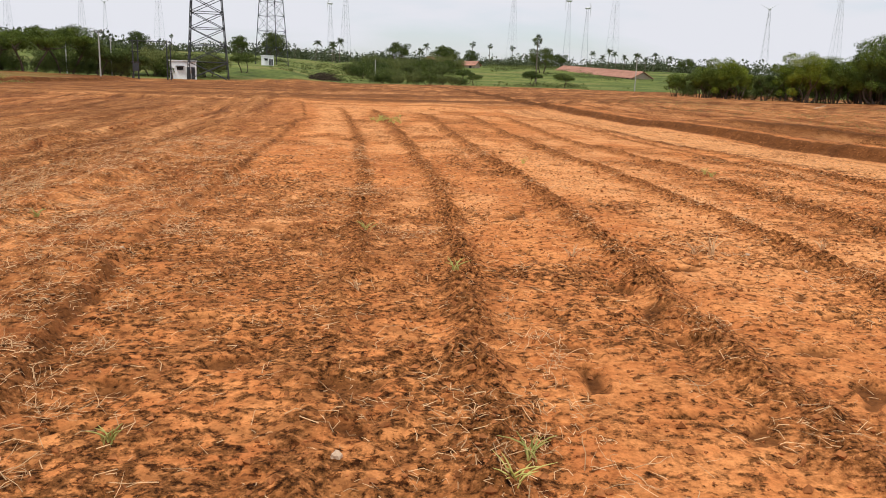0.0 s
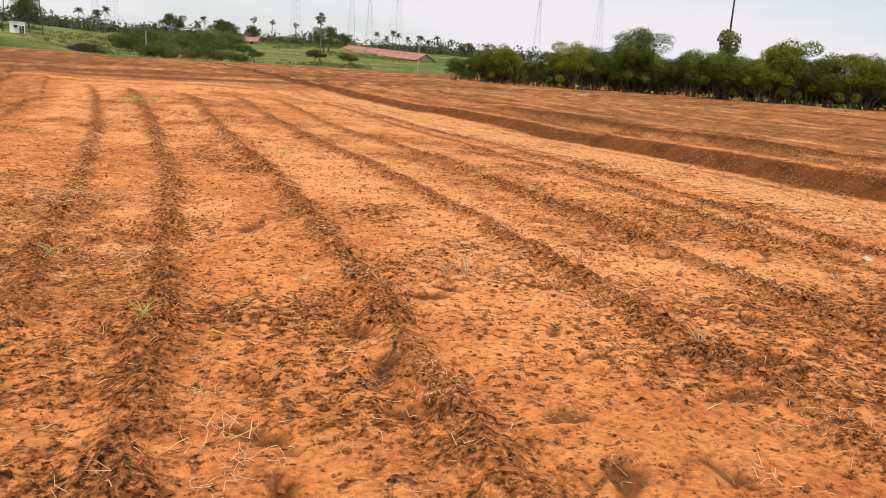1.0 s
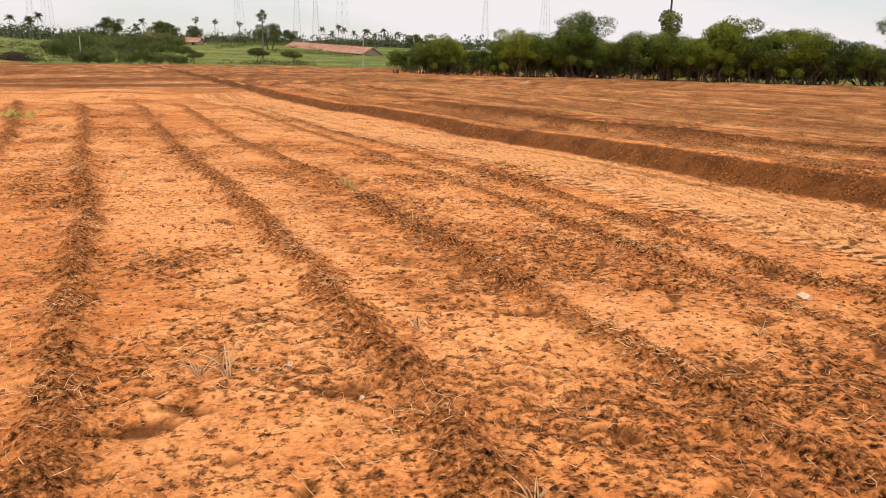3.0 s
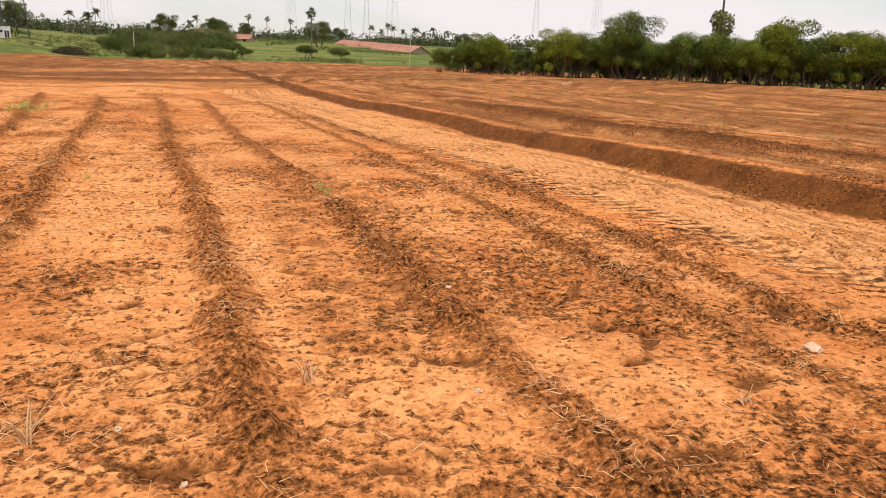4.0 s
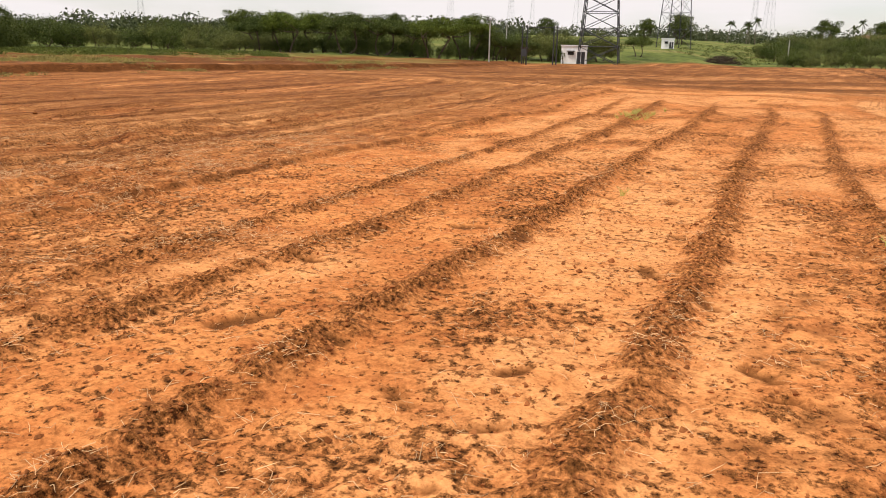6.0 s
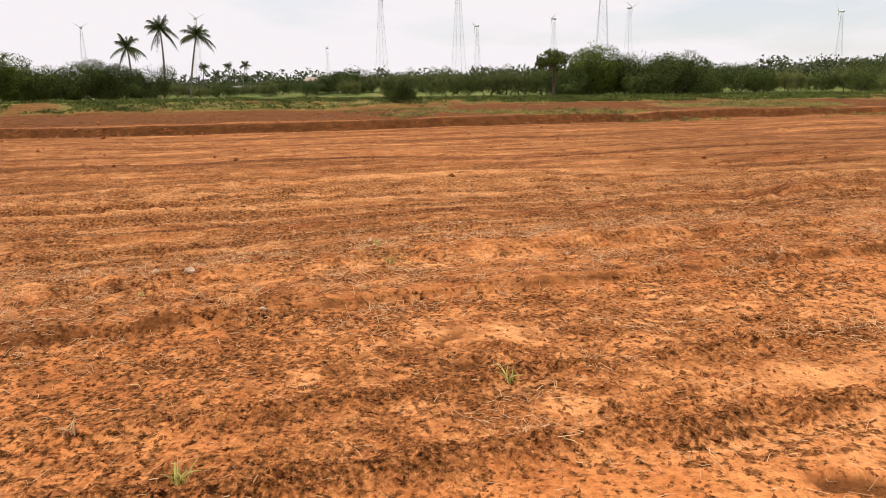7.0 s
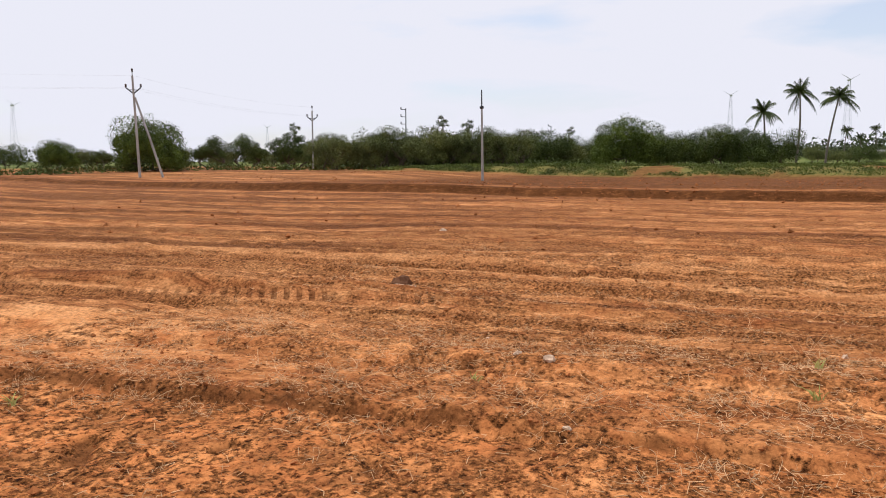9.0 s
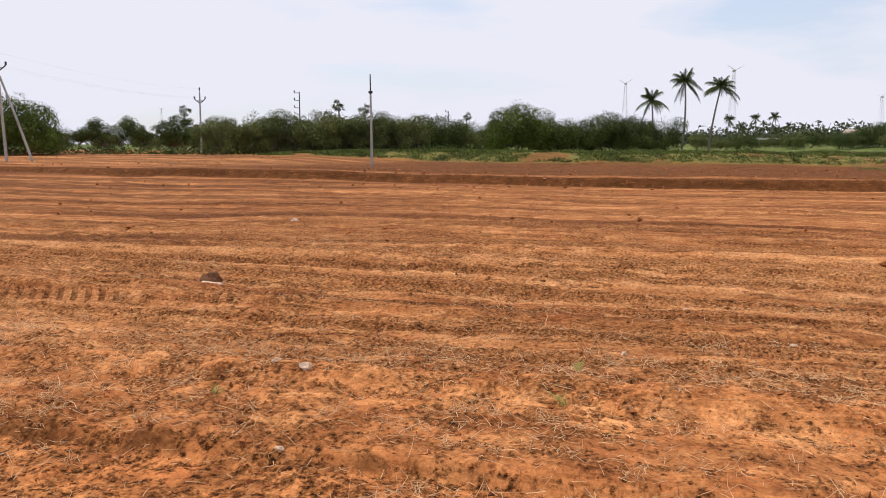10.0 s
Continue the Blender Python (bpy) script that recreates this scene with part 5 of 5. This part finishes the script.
def straw(name, seed, count, accept, area, mat, label, category, long, thick, lift):
    """Dry stalks: thin bent three-sided blades lying on or stuck in the soil."""
    rng = np.random.default_rng(seed)
    x, y, z = scatter(rng, count, accept, area)
    n = len(x)
    a, up = rng.random(n) * 6.28, np.abs(rng.normal(size=n)) * lift
    length = long * (0.35 + 0.9 * rng.random(n) ** 1.5)
    d = np.stack([np.cos(a) * np.cos(up), np.sin(a) * np.cos(up), np.sin(up)], 1)
    p0 = np.stack([x, y, z + 0.004], 1)
    bend = rng.normal(size=(n, 3)) * 0.42 * length[:, None] * (1, 1, 0.3)
    bend[:, 2] = np.abs(bend[:, 2])
    p1, p2 = p0 + d * length[:, None] * 0.5 + bend * 0.5, p0 + d * length[:, None] - bend * 0.2
    p2[:, 2] = np.maximum(p2[:, 2], p0[:, 2])
    side = np.cross(d, (0, 0, 1.0))
    side /= np.linalg.norm(side, axis=1)[:, None] + 1e-6
    top = np.cross(side, d)
    w = thick * (0.6 + 0.8 * rng.random(n))[:, None]
    rings = [np.stack([p + side * w * k, p - side * w * k, p + top * w * k * 1.2], 1) for p, k in ((p0, 1.0), (p1, 0.85), (p2, 0.2))]
    v = np.concatenate(rings, 1)
    q = np.array([(i * 3 + j, i * 3 + (j + 1) % 3, (i + 1) * 3 + (j + 1) % 3, (i + 1) * 3 + j) for i in range(2) for j in range(3)])
    f = q[None] + (np.arange(n) * 9)[:, None, None]
    tagged(new(name, mesh_of(name, v.reshape(-1, 3), f.reshape(-1, 4), mat)), label, category, kind="stuff")


def clumpy(x, y, seed=201, lo=0.02, hi=0.3):
    return step(fbm(x * 1.4, y * 1.4, seed, 3), lo, hi)


def strawy(x, y, loose):
    s = x - np.interp(y, EDGE_Y, EDGE_X)
    belt = np.exp(-((s + 0.9) / 0.9) ** 2) * 0.30 + 0.08 * step(-s, 1, 2) * step(-s, 8, 5)
    return (0.04 + 0.6 * np.clip(loose, 0, 1) * clumpy(x, y) + belt * (0.25 + clumpy(x, y, 211))) * np.clip(1.3 - np.hypot(x - 0.5, y - 7) / 16, 0.02, 1)


straw("dry_straw", 31, 240000, strawy, (-11, 9, 1.5, 18), M_STRAW, "bleached dry straw and rootlets strewn over the ridges", "straw", 0.10, 0.0018, 0.3)
straw("terrace_stubble", 33, 36000, lambda x, y, l: 0.75 * step(fbm(x * 0.3, y * 0.09, 305, 3), -0.05, 0.25) * step(x - np.interp(y, BANK_Y, BANK_X), 1.5, 4), (12, 60, 6, 78), M_PALEWEED, "sparse dry yellow-green stubble rows on the terrace", "stubble", 0.13, 0.006, 0.7)
straw("root_stubble", 32, 40000, lambda x, y, l: strawy(x, y, l) * clumpy(x, y, 221, 0.1, 0.4), (-9, 10, 1.5, 18), M_STRAW, "dry crop stubble and roots sticking out of the soil", "stubble", 0.13, 0.0019, 0.7)


def field_clods(name, seed, count, accept, area, small, large, label):
    rng = np.random.default_rng(seed)
    x, y, z = scatter(rng, count, accept, area)
    n, k = len(x), len(OCT_V)
    s = small + large * rng.random(n) ** 5
    v = OCT_V[None] * (0.6 + 0.8 * rng.random((n, k, 1))) + 0.25 * rng.normal(size=(n, k, 3))
    v = v * s[:, None, None] * (1, 1, 0.8) + np.stack([x, y, z + s * 0.3], 1)[:, None]
    f = OCT_F[None] + (np.arange(n) * k)[:, None, None]
    tagged(new(name, mesh_of(name, v.reshape(-1, 3), f.reshape(-1, 3), M_CLOD)), label, "soil clods", kind="stuff")


field_clods("field_clods", 23, 2600, lambda x, y, l: 0.1 + 0.8 * l, (-34, -7, -18, 34), 0.018, 0.06, "dark brown clods lying over the ploughed furrows")
field_clods("terrace_clods", 24, 9000, lambda x, y, l: step(np.interp(y, WEST_Y, WEST_X) - x, -0.6, 0.2) * (0.15 + step(fbm(x * 0.3, y * 0.15, 25, 3), 0.0, 0.2)), (-62, -30, -50, 40), 0.014, 0.065, "rough brown clods strewn over the western terrace")


def root_clumps():
    """Bleached crop roots pulled out of the soil, in loose tangles along the straw belt."""
    rng = np.random.default_rng(71)
    pieces = []
    for k in range(230):
        y = 2.2 + 10 * rng.random()
        x = float(np.interp(y, EDGE_Y, EDGE_X)) + 0.35 - 3.6 * rng.random() ** 1.3
        if k % 14 == 9:
            x, y = 0.45 + 0.45 * rng.random(), 3.0 + 2.6 * rng.random()
        z, wide = height(x, y), 0.05 + 0.11 * rng.random() ** 1.5
        for j in range(int(5 + 13 * rng.random())):
            a, up = rng.random() * 6.28, rng.random() ** 2 * 1.1
            p = np.array([rng.normal() * 0.5 * wide, rng.normal() * 0.5 * wide, 0.004])
            length = wide * (0.35 + 0.8 * rng.random())
            t = np.linspace(0, 1, 5)[:, None]
            d = np.array([math.cos(a) * math.cos(up), math.sin(a) * math.cos(up), math.sin(up)])
            pts = p + d * length * t + rng.normal(size=3) * 0.25 * length * np.sin(t * 3.1) + rng.normal(size=(5, 3)) * 0.03 * length
            pts[:, 2] = np.abs(pts[:, 2])
            pieces.append(tube(pts + (x, y, z), np.array([0.0019, 0.0018, 0.0015, 0.0011, 0.0005]), 4))
    tagged(new("root_clumps", mesh_of("root_clumps", *joined(pieces), M_STRAW)), "tangles of bleached dry crop roots on red soil", "dry roots", kind="stuff")


root_clumps()
branch = new("dead_branch", mesh_of("dead_branch", *joined([tube([(-0.9, 0, 0.06), (-0.3, 0.1, 0.22), (0.3, 0, 0.34), (0.9, -0.1, 0.62)], [0.09, 0.1, 0.08, 0.04], 6), tube([(0.2, 0, 0.3), (0.5, 0.2, 0.62)], [0.05, 0.02], 6)]), M_STONE))
branch.location, branch.scale = at_ground(27.7, 58.3, 0), (0.45, 0.45, 0.45)
tagged(branch, "pale bleached dead branch lying on the terrace", "branch")


def grass_tuft(at, seed, high, blades, mat, label):
    rng = np.random.default_rng(seed)
    pieces = []
    for k in range(blades):
        a, u = rng.random() * 6.28, 0.35 + 0.6 * rng.random()
        h = high * (0.5 + 0.6 * rng.random())
        t = np.linspace(0, 1, 5)
        out = h * u * t ** 1.6
        pts = np.stack([np.cos(a) * out, np.sin(a) * out, h * (t - 0.35 * u * t ** 2)], 1)
        pts[:, :2] += rng.normal(size=2) * 0.015
        pieces.append(tube(pts, np.array([0.0035, 0.004, 0.0035, 0.0025, 0.0008]), 4))
    ob = new("grass_tuft", mesh_of("grass_tuft", *joined(pieces), mat))
    ob.location = at
    tagged(ob, label, "grass", "grass tufts")
    return ob


GREEN_TUFT, DRY_TUFT = "small green grass tuft growing on red soil", "small bleached dry grass tuft on red soil"
TUFTS = [(0.51, 3.18, 0.15, 1), (0.42, 2.93, 0.13, 1), (-1.15, 3.21, 0.11, 1), (3.62, 5.5, 0.16, 0), (-0.59, 7.86, 0.14, 1), (-3.07, 5.6, 0.10, 1), (-3.73, 7.76, 0.12, 1), (-4.27, 7.73, 0.10, 1),
         (2.55, 7.13, 0.22, 0), (2.41, 7.16, 0.15, 0), (3.77, 7.61, 0.17, 0), (4.47, 13.17, 0.16, 1), (4.52, 13.0, 0.12, 1), (1.65, 14.7, 0.15, 1), (0.26, 6.11, 0.12, 1), (1.28, 6.91, 0.13, 0), (-0.44, 5.56, 0.09, 0), (5.9, 6.9, 0.12, 0)]
for k, (x, y, h, g) in enumerate(TUFTS):
    grass_tuft(at_ground(x, y, -0.005), 60 + k, h, 11, M_GRASS if g else M_STRAW, GREEN_TUFT if g else DRY_TUFT)
for k in range(26):
    a, r = rng.random() * 6.28, rng.random() ** 0.5
    x, y = -1.6 + math.cos(a) * r * 0.7, 27.5 + math.sin(a) * r * 1.6
    grass_tuft(at_ground(x, y, -0.005), 90 + k, 0.18, 14, M_GRASS, "green weed clump on the ridge end")


def stone(name, at, size, mat, label, seed):
    rng = np.random.default_rng(seed)
    bm = bmesh.new()
    bmesh.ops.create_icosphere(bm, subdivisions=2, radius=1)
    flat = 0.45 + 0.3 * rng.random()
    for v in bm.verts:
        n = noise.noise(v.co * 1.3 + Vector((seed * 3.1, 0, 0)))
        v.co *= 1 + 0.5 * n + 0.25 * noise.noise(v.co * 3.1 + Vector((seed, 5, 0)))
        v.co = Vector((v.co.x * size, v.co.y * size * 0.75, v.co.z * size * flat))
    me = bpy.data.meshes.new(name)
    bm.to_mesh(me), bm.free()
    me.materials.append(mat)
    ob = new(name, me)
    ob.location, ob.rotation_euler = at, (0, 0, rng.random() * 6.28)
    return tagged(ob, label, "stone", "loose stones")


STONES = [(-3.60, 5.96, 0.05), (-3.68, 5.66, 0.035), (-6.95, 5.56, 0.045), (-5.23, 6.64, 0.035), (-5.44, 7.85, 0.035), (-2.43, 6.54, 0.025), (-4.62, 4.94, 0.03), (4.92, 9.0, 0.025), (6.76, 7.46, 0.06),
          (-0.25, 3.12, 0.028), (3.2, 6.7, 0.02), (4.6, 7.3, 0.025), (-12.92, -0.26, 0.09), (-7.53, 8.14, 0.04), (2.9, 7.2, 0.02), (-6.23, 9.14, 0.04)]
for k, (x, y, s) in enumerate(STONES):
    stone("stone", at_ground(x, y, s * 0.25), s, M_STONE, "small pale stone lying on red soil", k)
stone("field_rock", at_ground(-6.48, 2.82, 0.08), 0.14, M_ROCK, "dark grey-brown rock lying on the furrow", 40)
slab = new("stone_slab", mesh_of("stone_slab", *box(0, 0, 0, 0.27, 0.15, 0.04), M_STONE))
slab.location, slab.rotation_euler = at_ground(-6.24, 2.98, 0.09), (0.05, 0.03, radians(95))
tagged(slab, "flat pale stone slab beside the dark rock", "stone")
